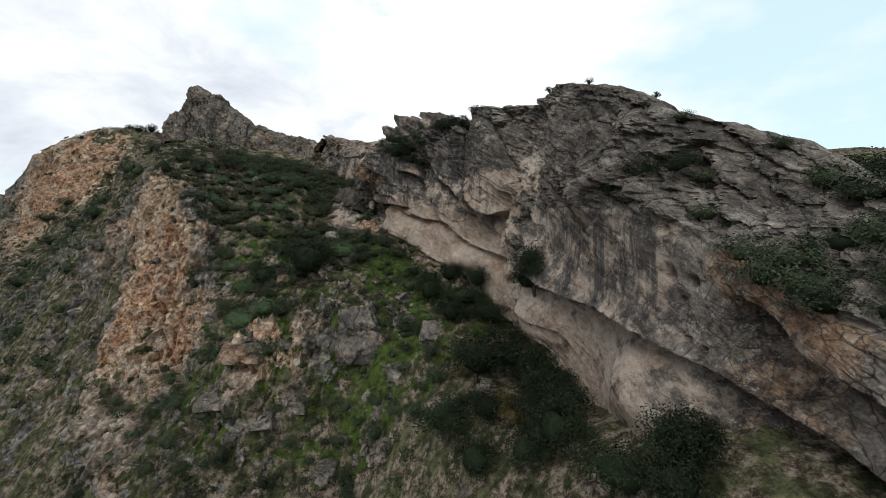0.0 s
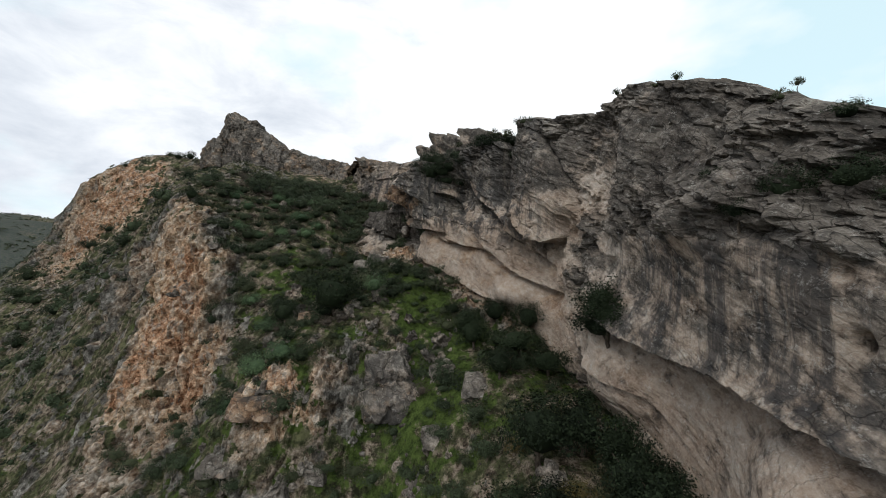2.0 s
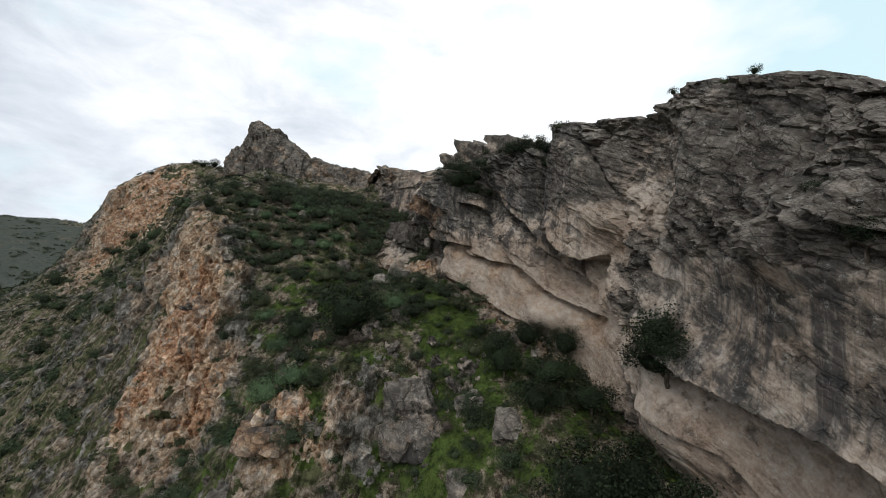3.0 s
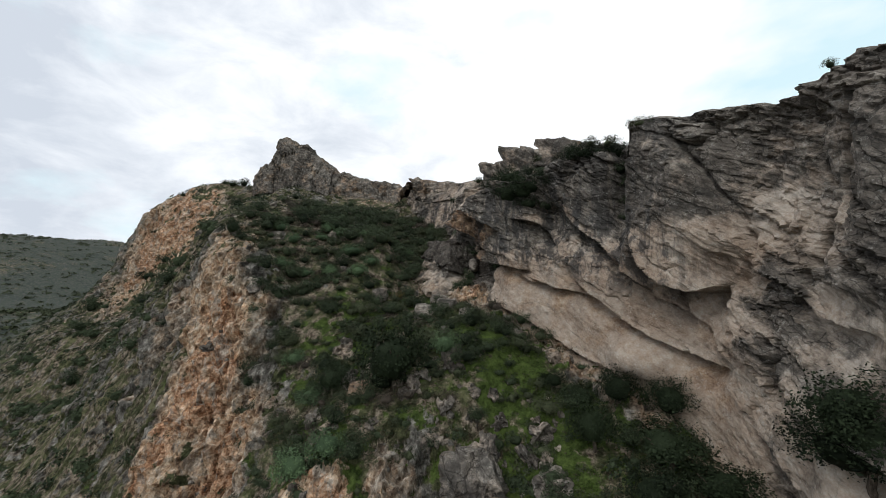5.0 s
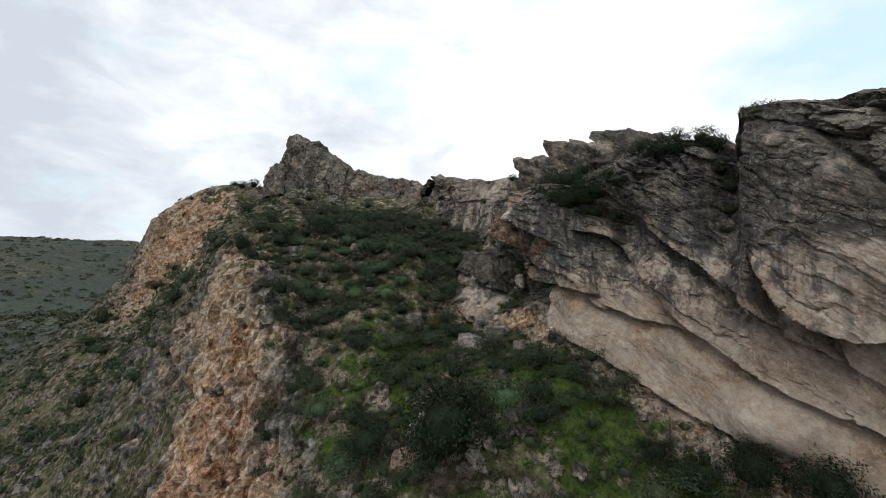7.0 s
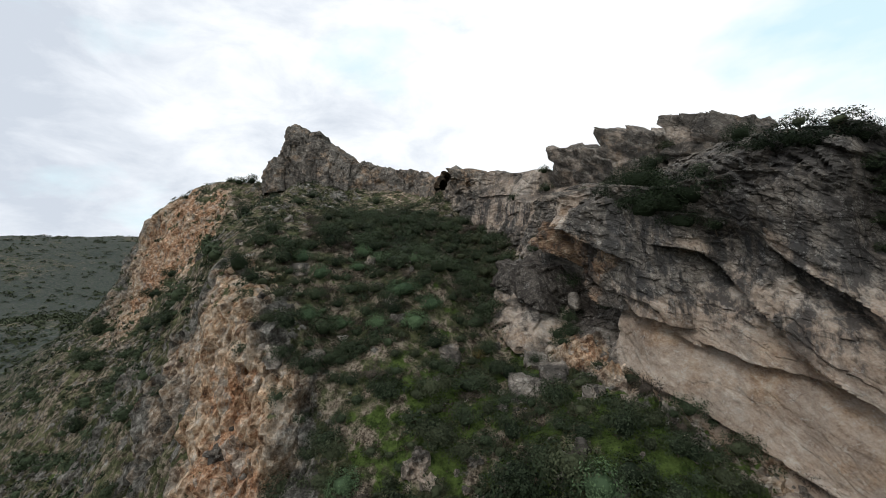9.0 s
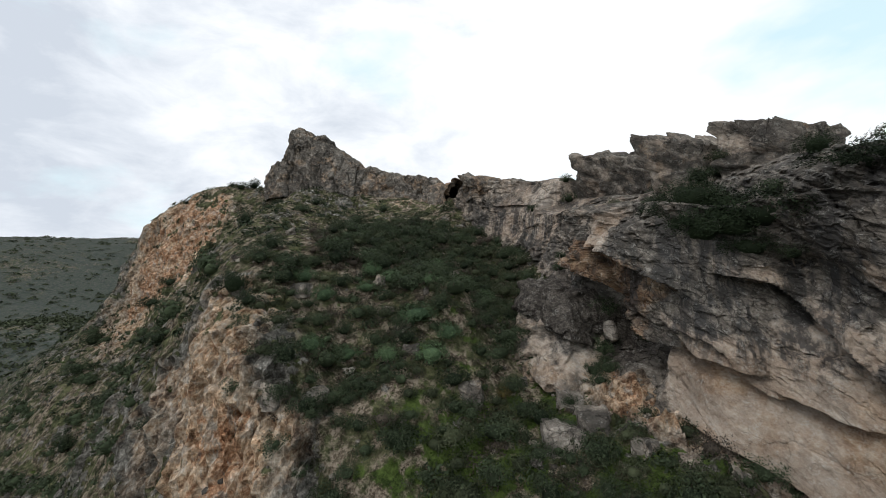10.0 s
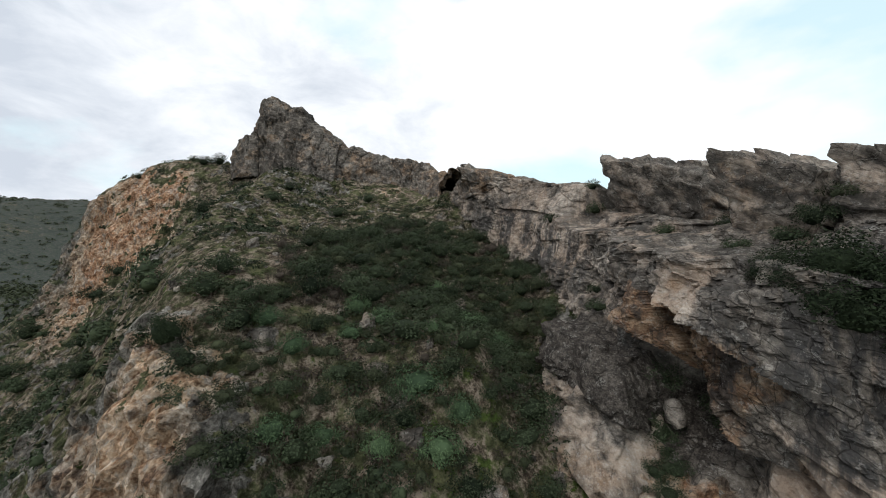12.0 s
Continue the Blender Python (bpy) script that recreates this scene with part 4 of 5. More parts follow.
seep = np.clip(0.15 + 0.35 * saddle_wall + 0.6 * step(64, 68, s1) * (1 - step(86, 90, s1)) * step(42, 44.5, z1 - 0.2 * (s1 - 74)) + (belly - ramp_below) * step(36, 39, s1) * (1 - step(52, 57, s1)) * 0.8 + 0.6 * np.exp(-((z1 - 46.5 - 0.2 * (s1 - 74)) / 3) ** 2) * step(60, 66, s1), 0, 1)
under_prow = step(83.5, 85.5, s1) * (1 - step(94, 96, s1)) * step(-0.6, 0.1, z1 - np.interp(s1, (83, 87.4, 88.6, 90.6, 92.7, 95), (45, 45.2, 46.5, 48, 49.8, 51.5))) * step(-0.2, 0.3, np.interp(s1, (83.6, 84.6, 86.2, 87.8, 90.5, 95), (48.4, 49.3, 50.1, 51.2, 51.9, 53)) - z1)
fin_rust += 1.1 * under_prow * step(86, 88, s1)
prow = np.exp(-(np.abs((s1 - 90.5) / 1.7) ** 4 + np.abs((z1 - 53) / 1.4) ** 4))
fresh = np.clip(-0.6 * under_prow + 0.85 * slab + 0.8 * prow + 0.25 * step(94, 97, s1) * step(47.5, 49.5, z1) + 0.15 * massive * step(48, 50, z1) * (1 - step(94, 97, s1)) + 0.5 * step(92.4, 93.5, s1) * (1 - step(101, 104, s1)) * (1 - step(44.5, 45.5, z1)) + 0.35 * np.exp(-(((s1 - 58.5) / 4) ** 4 + ((z1 - 48) / 5) ** 4)) + 0.12 * nose + 0.22 * saddle_wall + 0.36 * belly + 0.22 * ramp_below + 0.7 * low + 0.28 * step(70, 76, s1) * (1 - step(50.5, 53.5, z1)) * (1 - step(80, 84, s1)) + 0.15 - 0.25 * step(80, 83, s1) * (1 - step(92, 94, s1)) * (1 - step(47, 49, z1)) * (1 - slab) - 0.4 * belly * (1 - step(33, 39, s1)), 0, 1)
bands = step(68, 71, s1) * (1 - step(84, 88, s1)) * step(0, 1.5, z1 - np.interp(s1, (66, 72, 77, 80, 86), (40, 42.5, 44, 45, 47))) * (1 - step(52.5, 54, z1))
leaf_edge = np.max([np.exp(-(((np.interp(s1, *np.array(line).T) + 0.6 - z1) / 0.75) ** 2)) * ((s1 > line[0][0]) & (s1 < line[-1][0])) for line, _, _ in LIPS[2:8]], axis=0)
# dark crust zones; the last term paints shade into the cave near station 91
patina_and_shade = np.clip(0.28 * nose + 0.3 * bands * (1 - leaf_edge) + 0.55 * belly * (1 - step(34, 39, s1)) + 0.45 * np.exp(-(((s1 - 52) / 5) ** 4 + ((z1 - 45.5) / 4) ** 4)) + 0.4 * np.exp(-(np.abs((s1 - 114) / 3.5) ** 4 + np.abs((z1 - 54) / 3.5) ** 4)) + 0.6 * np.exp(-(np.abs((s1 - 107) / 0.9) ** 2 + np.abs((z1 - 56) / 3.5) ** 4)) + 0.2 * under_prow + np.exp(-(np.abs((s1 - 90.8) / 2.4) ** 4 + np.abs((z1 - 45) / 2.6) ** 4)), 0, 1)
fresh = np.clip(fresh + 0.5 * leaf_edge * step(66, 68, s1) - 0.3 * bands, 0, 1)
cliff = grid_mesh("cliff_wall", cliff_v, ROCK, (("fresh", pad(fresh, 0.1)), ("rust", pad(np.clip(fin_rust, 0, 1))), ("seep", pad(seep)), ("patina_and_shade", pad(patina_and_shade))), label="overhanging grey and buff limestone cliff with dark seep streaks", category="cliff")


# ---- single rocks ----
def mesh_from(name, v, f, material):
    """A mesh from numpy places and faces of equal corner count."""
    me = bpy.data.meshes.new(name)
    me.vertices.add(len(v))
    me.vertices.foreach_set("co", v.astype(np.float32).ravel())
    me.loops.add(f.size)
    me.loops.foreach_set("vertex_index", f.astype(np.int32).ravel())
    me.polygons.add(len(f))
    me.polygons.foreach_set("loop_start", np.arange(0, f.size, f.shape[1], dtype=np.int32))
    me.update(calc_edges=True)
    me.materials.append(material)
    return me


def part(name, mesh, parent, label=""):
    ob = new(name, mesh)
    ob.parent = parent
    return tagged(ob, label)


def fin_rock(name, spine, label, rust_amount=0.1, base=4.0):
    """A jagged rock fin swept along (x, y, top, half width) places."""
    pts = spline(spine, 24)
    t = np.gradient(pts[:, :2], axis=0)
    t /= np.linalg.norm(t, axis=1, keepdims=True)
    ang = np.linspace(-1, 1, 56)
    side = np.sign(ang) * np.abs(ang) ** 0.8
    drop = np.abs(ang) ** 1.9
    foot = np.array([stand(np.array([x]), np.array([y]))[0] for x, y in pts[:, :2]]) - base
    v = np.zeros((len(pts), len(ang), 3))
    v[..., 0] = pts[:, None, 0] - t[:, None, 1] * side * pts[:, None, 3]
    v[..., 1] = pts[:, None, 1] + t[:, None, 0] * side * pts[:, None, 3]
    v[..., 2] = pts[:, None, 2] * (1 - drop) + foot[:, None] * drop
    n, p = normals(v), v.reshape(-1, 3)
    g_, o_, k_ = facets(p * (1, 1, 0.8), 0.3, 5)
    g2_, o2_, k2_ = facets(p, 0.8, 7)
    d = 0.9 * fbm(p, 0.25, 6, 6, 0.58, True) + 0.8 * (o_ - 0.5) + 0.8 * k_ + 0.4 * k2_ + 0.4 * (step(0, 0.1, g_) - 0.9) + 0.5 * fbm(p, 0.8, 4, 16)
    d = 0.8 * d
    if n[len(pts) // 2, len(ang) // 2, 2] < 0:
        n = -n
    v = v + n * d.reshape(v.shape[:2])[..., None]
    ob = grid_mesh(name, v, ROCK, (("fresh", np.full(v.shape[:2], 0.2)), ("rust", np.full(v.shape[:2], rust_amount)), ("seep", np.full(v.shape[:2], 0.2))), kind="", label=label, category="rock")
    return ob


def block_rock(name, corners, label, rounding=0.25, fresh_amount=0.1, rust_amount=0.2, seep_amount=0.4, n=30, seed=3, patina_amount=0.0):
    """A massive rock between eight corners: front top left, top right, bottom right, bottom left, then the back four."""
    c = np.array(corners, float)
    u = np.linspace(-1, 1, n)
    a, d = np.meshgrid(u, u, indexing="ij")
    one = np.ones_like(a)
    vs, fs = [], []
    idx = np.arange(n * n).reshape(n, n)
    quad = np.stack([idx[:-1, :-1], idx[1:, :-1], idx[1:, 1:], idx[:-1, 1:]], -1).reshape(-1, 4)
    for k, side in enumerate(((a, d, -one), (d, a, one), (-one, a, d), (one, d, a), (d, -one, a), (a, one, d))):
        vs.append(np.stack(side, -1).reshape(-1, 3))
        fs.append(quad + k * n * n)
    p = np.vstack(vs)
    ball = p / np.linalg.norm(p, axis=1, keepdims=True)
    p = p * (1 - rounding) + ball * rounding * 1.25
    p, same = np.unique(np.round(p, 5), axis=0, return_inverse=True)
    same = same.ravel()
    x, y, z = ((p[:, k:k + 1] + 1) / 2 for k in range(3))
    front = (c[3] * (1 - x) + c[2] * x) * (1 - z) + (c[0] * (1 - x) + c[1] * x) * z
    back = (c[7] * (1 - x) + c[6] * x) * (1 - z) + (c[4] * (1 - x) + c[5] * x) * z
    w = front * (1 - y) + back * y
    out = w - c.mean(0)
    out /= np.linalg.norm(out, axis=1, keepdims=True)
    g_, o_, k_ = facets(w, 0.5, seed)
    beds_ = (w @ np.array((0.34, -0.42, 0.84))) * 0.8 + 0.6 * fbm(w, 0.4, 3, seed + 3)
    beds_ = beds_ - np.floor(beds_)
    h = 0.6 * (o_ - 0.5) + 0.7 * k_ + 0.45 * fbm(w, 0.4, 5, seed, 0.6, True) + 0.12 * fbm(w, 1.6, 4, seed + 1) - 0.9 * np.maximum(0, fbm(w, 0.8, 3, seed + 2) - 0.25) + 0.12 * (step(0, 0.15, beds_) * (1 - beds_) - 0.3)
    v = w + out * h[:, None] * min(1.0, np.ptp(c, axis=0).max() / 5)
    me = mesh_from(name, v, same[np.vstack(fs)], ROCK)
    for key, value in (("fresh", fresh_amount), ("rust", rust_amount), ("seep", seep_amount), ("patina_and_shade", patina_amount)):
        me.attributes.new(key, "FLOAT", "POINT").data.foreach_set("value", np.full(len(v), value, np.float32))
    return tagged(new(name, me), label, "rock")


block_rock("rock_tongue", [(-19.6, 73.2, 48.6), (-14.9, 67.0, 47.9), (-15.0, 65.2, 44.3), (-19.8, 71.0, 46.2), (-15, 76, 49), (-11, 70, 48.4), (-11.4, 68.6, 43.5), (-15.5, 75, 45)],
           "dark brown overhanging limestone block under the prow", 0.1, 0.0, 0.1, 0.3, 34, 3, 1.0)
block_rock("cave_boulder", [(-12.6, 66.2, 45.6), (-11.7, 66, 45.5), (-11.6, 66, 44.5), (-12.5, 66.1, 44.4), (-12.4, 67.2, 45.6), (-11.5, 67, 45.6), (-11.5, 67, 44.3), (-12.4, 67.1, 44.3)],
           "pale rounded boulder wedged in the dark cave mouth", 0.7, 0.15, 0.0, 0.1, 12)
block_rock("buff_outcrop", [(-19.4, 71.4, 46.2), (-15.2, 66.0, 44.2), (-15.8, 62.4, 41.0), (-20.2, 66, 42.6), (-15, 75, 46), (-10.6, 69, 43.6), (-11, 66, 40), (-15, 72, 41)],
           "pale buff limestone outcrop below the dark block", 0.3, 0.55, 0.4, 0.3, 34, 9)
for corners, seed in (
        ([(-13.2, 84.2, 63), (-6.4, 78.8, 60.9), (-3.6, 78.2, 54.6), (-11, 85, 56.4), (-9.6, 88, 63.6), (-2, 82, 61.6), (-1, 80.5, 56.4), (-7.5, 87, 58.2)], 11),
        ([(-8.8, 70.9, 61.5), (-4.3, 68.6, 59.4), (-2.6, 67.8, 53.6), (-6.6, 71.2, 54), (-4.6, 74, 61.2), (-0.6, 71.4, 59.6), (0, 69.5, 54.5), (-2.6, 72.5, 55.6)], 23),
        ([(-3.8, 67.5, 60.9), (0.4, 64.3, 59.6), (0.8, 62.8, 53.6), (-3, 66.6, 53.6), (0.4, 71, 60.6), (4.6, 67.6, 59.4), (4.6, 66, 54.8), (1, 69.4, 55)], 37)):
    tagged(block_rock("crest_fin", corners, "grey leaning limestone fin with a hollowed nose on the crest", 0.16, 0.36, 0.28, 0.3, 52, seed, 0.0), group="leaning fins on the crest")
block_rock("saddle_fang", [(-30.6, 100.4, 65.4), (-24.6, 98.8, 63.6), (-23.6, 97.6, 60.4), (-28, 100.4, 62.2), (-27, 106, 65.4), (-21, 103, 63.6), (-20, 102, 60), (-24, 105, 61)],
           "buff overhanging rock fang above a dark cave", 0.16, 0.2, 0.55, 0.2, 40, 19)
fin_rock("rock_pinnacle", [(-84, 121, 68, 3), (-83, 121, 75, 4.5), (-79.8, 121, 77.8, 5.5), (-77, 121, 80.4, 5.5), (-76, 121, 84, 4.5), (-74, 121, 85.4, 4.5), (-70.5, 121, 83.4, 5), (-67.7, 121, 81.6, 5.5), (-62.5, 121, 76.8, 5.5), (-58.5, 121, 74.2, 5)],
         "jagged grey limestone pinnacle on the ridge", 0.38, 3)
block_rock("slope_outcrop", [(-11.6, 43, 31.8), (-8.4, 43.8, 31.8), (-6.6, 41.2, 26.6), (-11.2, 40.8, 26.4), (-11.4, 47, 32), (-8, 47, 32), (-6, 46, 26), (-11, 46, 26)],
           "buff fractured outcrop with a small dark cave", 0.14, 0.3, 0.3, 0.5, 44, 41, 0.1)


def outcrop(x, y, w, h, seed, fresh_amount, rust_amount):
    """A broken rib of bedrock that sticks out of the slope, w wide and h high."""
    r = random.Random(seed)
    z = stand(np.array([x]), np.array([y]))[0]
    j = lambda a: r.uniform(-a, a) * w
    top = [(x - w / 2 + j(0.15), y - 0.2 * w + j(0.1), z + h * r.uniform(0.7, 1)), (x + w / 2 + j(0.15), y - 0.15 * w + j(0.1), z + h * r.uniform(0.4, 0.8)),
           (x + 0.6 * w, y - 0.55 * w, z - h), (x - 0.6 * w, y - 0.55 * w, z - h)]
    back = [(x - w / 2, y + 0.5 * w, z + h * r.uniform(0.6, 1.1)), (x + w / 2, y + 0.5 * w, z + h * r.uniform(0.5, 0.9)), (x + 0.6 * w, y + 0.6 * w, z - h), (x - 0.6 * w, y + 0.6 * w, z - h)]
    return tagged(block_rock("bedrock_outcrop", top + back, "pale fractured limestone rib sticking out of the slope", 0.2, 0.6 * fresh_amount, rust_amount, 0.1, 22, seed), group="outcrops on the slope")


for k, (x, y, w, h, f_, r_) in enumerate((
        (-20.4, 40.2, 3.4, 0.8, 0.3, 0.7), (-16.6, 41.4, 1.6, 0.6, 0.3, 0.1), (-17.6, 38, 2, 0.6, 0.3, 0.1), (-14.6, 39, 1.6, 0.6, 0.3, 0.2), (-22.6, 38.6, 2.4, 0.7, 0.3, 0.4), (-1, 40, 2.2, 0.7, 0.3, 0.1),
        (-4.4, 38.6, 1.8, 0.8, 0.4, 0.1), (-36, 56.4, 2.0, 0.8, 0.4, 0.2), (-33.4, 57.6, 1.6, 0.6, 0.4, 0.4), (-14.4, 60.2, 1.8, 0.9, 0.5, 0.2), (-15.6, 62.6, 1.6, 0.8, 0.5, 0.3), (-16.4, 58.6, 2.2, 1, 0.45, 0.1),
        (-17.8, 65.6, 2, 0.8, 0.5, 0.5), (-11.6, 58.6, 1.4, 0.6, 0.5, 0.2), (-9.4, 57.2, 1.3, 0.6, 0.6, 0.3), (-6.6, 54.6, 1.2, 0.6, 0.6, 0.1), (-22.8, 61.4, 1.6, 0.7, 0.4, 0.4), (-27.4, 62, 1.4, 0.6, 0.4, 0.3),
        (-19, 47.4, 1.6, 0.7, 0.4, 0.5), (-12, 50.6, 1.4, 0.7, 0.4, 0.3), (-38.4, 64, 1.6, 0.7, 0.5, 0.2), (-30.6, 65.4, 1.2, 0.5, 0.4, 0.3), (-11.2, 36.8, 2.2, 0.9, 0.4, 0.1), (-8, 44.8, 1.4, 0.6, 0.4, 0.2))):
    outcrop(x, y, w, h, 200 + k, f_, r_)
fin_rock("ridge_outcrop", [(-60, 121, 74.6, 4), (-53, 123, 72.2, 4), (-47, 124.5, 70.6, 4.5), (-42, 124, 69.6, 4.5), (-37, 119, 67, 4), (-34, 113, 65.2, 4), (-32, 107, 65.4, 3)],
         "pale rust-stained rock band along the ridge", 0.5, 4)


# ---- vegetation ----
def mask_at(grid, x, y):
    i = np.clip(np.searchsorted(gx[:, 0], x) - 1, 0, gx.shape[0] - 1)
    j = np.clip(np.searchsorted(gy[0], y) - 1, 0, gy.shape[1] - 1)
    return grid[i, j]


def leaves(rng, at, size, out=None):
    """Folded leaf quads at the given places, turned at random and a little outward."""
    n = len(at)
    a = rng.normal(size=(n, 3))
    if out is not None:
        a = a + 1.7 * out + (0, 0, 0.5)
    a /= np.linalg.norm(a, axis=1, keepdims=True)
    b = np.cross(a, rng.normal(size=(n, 3)))
    b /= np.linalg.norm(b, axis=1, keepdims=True)
    c = np.cross(a, b)
    w = size * (0.6 + 0.8 * rng.random((n, 1)))
    v = np.stack([at - b * w, at + c * w * 0.55 + a * w * 0.2, at + b * w, at - c * w * 0.55 + a * w * 0.2], 1).reshape(-1, 3)
    return v, np.arange(4 * n).reshape(n, 4)


def crown_places(rng, count, clumps, radii, lift, ragged=0.35):
    """Leaf places in clumps over an uneven dome."""
    d = rng.normal(size=(clumps, 3))
    d[:, 2] = np.abs(d[:, 2]) * 0.9 - 0.15
    d /= np.linalg.norm(d, axis=1, keepdims=True)
    r = 1 - ragged * rng.random((clumps, 1)) ** 1.5
    centre = d * r * radii + (0, 0, lift)
    k = rng.integers(0, clumps, count)
    off = np.clip(rng.normal(size=(count, 3)), -1.4, 1.4) * (0.16 * np.mean(radii))
    p = centre[k] + off
    o = p - (0, 0, lift)
    return p, o / np.maximum(np.linalg.norm(o, axis=1, keepdims=True), 1e-6)


def lump(rng, radii, lift, rings=7, around=10):
    """The dense twiggy heart of a crown."""
    th, ph = np.meshgrid(np.linspace(0.05, np.pi - 0.05, rings), np.arange(around) / around * 2 * np.pi, indexing="ij")
    r = 0.72 + 0.25 * rng.random(th.shape)
    v = np.stack([np.sin(th) * np.cos(ph) * r * radii[0], np.sin(th) * np.sin(ph) * r * radii[1], np.cos(th) * r * radii[2] + lift], -1)
    i = np.arange(rings * around).reshape(rings, around)
    j = np.roll(i, -1, axis=1)
    return v.reshape(-1, 3), np.stack([i[:-1], i[1:], j[1:], j[:-1]], -1).reshape(-1, 4)


def crown_mesh(name, seed, material, count=1350, clumps=60, radii=(1, 1, 0.75), lift=0.55, size=0.05, ragged=0.3, heart=0.68):
    rng = np.random.default_rng(seed)
    radii = np.array(radii)
    p, o = crown_places(rng, count, clumps, radii, lift, ragged)
    v, f = leaves(rng, p, size, o)
    hv, hf = lump(rng, radii * heart * (1 - 0.5 * ragged), lift)
    return mesh_from(name, np.vstack([v, hv]), np.vstack([f, hf + len(v)]), material)


def limb_mesh(name, seed, height, spread, thick, limbs=5):
    """A tapered, bent trunk that forks into limbs."""
    rng = np.random.default_rng(seed)
    vs, fs = [], []

    def tube(p0, p1, r0, r1):
        rows, base = 4, sum(len(x) for x in vs)
        t = np.linspace(0, 1, rows)[:, None]
        bend = rng.normal(size=3) * np.linalg.norm(p1 - p0) * 0.1
        line = p0 + (p1 - p0) * t + np.sin(t * np.pi) * bend
        d = (p1 - p0) / np.linalg.norm(p1 - p0)
        u = np.cross(d, (0.3, 0.9, 0.2))
        u /= np.linalg.norm(u)
        w = np.cross(d, u)
        a = np.arange(5) / 5 * 2 * np.pi
        ring = np.cos(a)[:, None] * u + np.sin(a)[:, None] * w
        r = (r0 + (r1 - r0) * t)[:, :, None]
        vs.append((line[:, None] + ring * r).reshape(-1, 3))
        i = np.arange(rows * 5).reshape(rows, 5) + base
        j = np.roll(i, -1, axis=1)
        fs.append(np.stack([i[:-1], j[:-1], j[1:], i[1:]], -1).reshape(-1, 4))

    fork = np.array((rng.normal() * 0.1 * height, rng.normal() * 0.1 * height, height * 0.4))
    tube(np.array((0.0, 0, -0.4)), fork, thick, thick * 0.75)
    for k in range(limbs):
        a = k / limbs * 2 * np.pi + rng.random()
        tip = np.array((np.cos(a) * spread * (0.5 + 0.5 * rng.random()), np.sin(a) * spread * (0.5 + 0.5 * rng.random()), height * (0.75 + 0.25 * rng.random())))
        tube(fork, tip, thick * 0.6, thick * 0.15)
    return mesh_from(name, np.vstack(vs), np.vstack(fs), BARK)


def plant(name, seed, material, label, category, trunk, **crown):
    """A shrub or tree of unit size: an empty at its base with trunk and crown."""
    root = tagged(new(name), label, category)
    part("trunk", limb_mesh(name + "_trunk", seed, *trunk), root)
    part("crown", crown_mesh(name + "_crown", seed + 100, material, **crown), root)
    return root


KINDS = {
    "mastic": [plant("mastic_shrub", k, MASTIC, "dense dark green mastic shrub on the rocky slope", "shrub", (1.0, 0.6, 0.06), radii=(1, 0.95, 0.72 + 0.06 * k), ragged=0.26 + 0.06 * k) for k in range(4)],
    "olive": [plant("olive_shrub", 10 + k, OLIVE, "dull olive green shrub among rocks and herbs", "shrub", (0.9, 0.6, 0.05), radii=(1, 0.95, 0.66), ragged=0.4, count=1200, heart=0.64) for k in range(3)],
    "spurge": [plant("spurge_dome", 20 + k, SPURGE, "rounded blue-green tree spurge dome on the slope", "shrub", (0.8, 0.5, 0.04), radii=(1, 1, 0.72), ragged=0.12, count=1500, clumps=90, size=0.05, heart=0.74) for k in range(3)],
    "twig": [plant("twiggy_shrub", 60 + k, TWIG, "grey-brown twiggy shrub nearly without leaves", "shrub", (1.0, 0.8, 0.05), radii=(1, 0.95, 0.7), ragged=0.5, count=900, size=0.04, heart=0.55) for k in range(2)],
    "dry": [plant("dry_shrub", 30, DRY, "yellow-brown half-bare shrub in the gully", "shrub", (1.2, 0.8, 0.05), radii=(0.85, 0.85, 0.95), lift=0.8, ragged=0.5, count=800, heart=0.45)],
    "tree": [plant("carob_tree", 40 + k, CAROB, "broad dark evergreen tree with dense crown", "tree", (1.3, 0.7, 0.09), radii=(1, 0.95, 0.8), lift=0.85, count=2900, clumps=60, size=0.036, ragged=0.4, heart=0.78) for k in range(3)],
    "pine": [plant("crest_tree", 50 + k, OLIVE, "small wind-bent tree on the cliff crest", "tree", (1.0, 0.6, 0.06), radii=(1, 0.8, 0.7), lift=0.75, count=800, clumps=22, size=0.055, ragged=0.38, heart=0.55) for k in range(2)],
}
pick_rng = random.Random(5)
FIRST_USED = set()


def put(kind, x, y, z, across, group=""):
    """Stands one plant of a kind, with a crown that many metres across, on the place."""
    src = pick_rng.choice(KINDS[kind])
    k = across / 2
    m = Matrix.LocRotScale((x, y, z), Euler((0, 0, pick_rng.random() * 6.28)), (k * pick_rng.uniform(0.85, 1.2), k * pick_rng.uniform(0.85, 1.2), k * pick_rng.uniform(0.75, 1.15)))
    if src.name not in FIRST_USED:
        FIRST_USED.add(src.name)
        src.matrix_basis = m
        ob = src
    else:
        ob = copy_thing(src, Matrix.Identity(4))
        ob.matrix_basis = m
    return tagged(ob, group=group)


def put_all(kind, places, group, sink=0.04, scale=1.0):
    for x, y, across in places:
        z = stand(np.array([x]), np.array([y]))[0]
        put(kind, x, y, z - sink * across, across * scale, group)


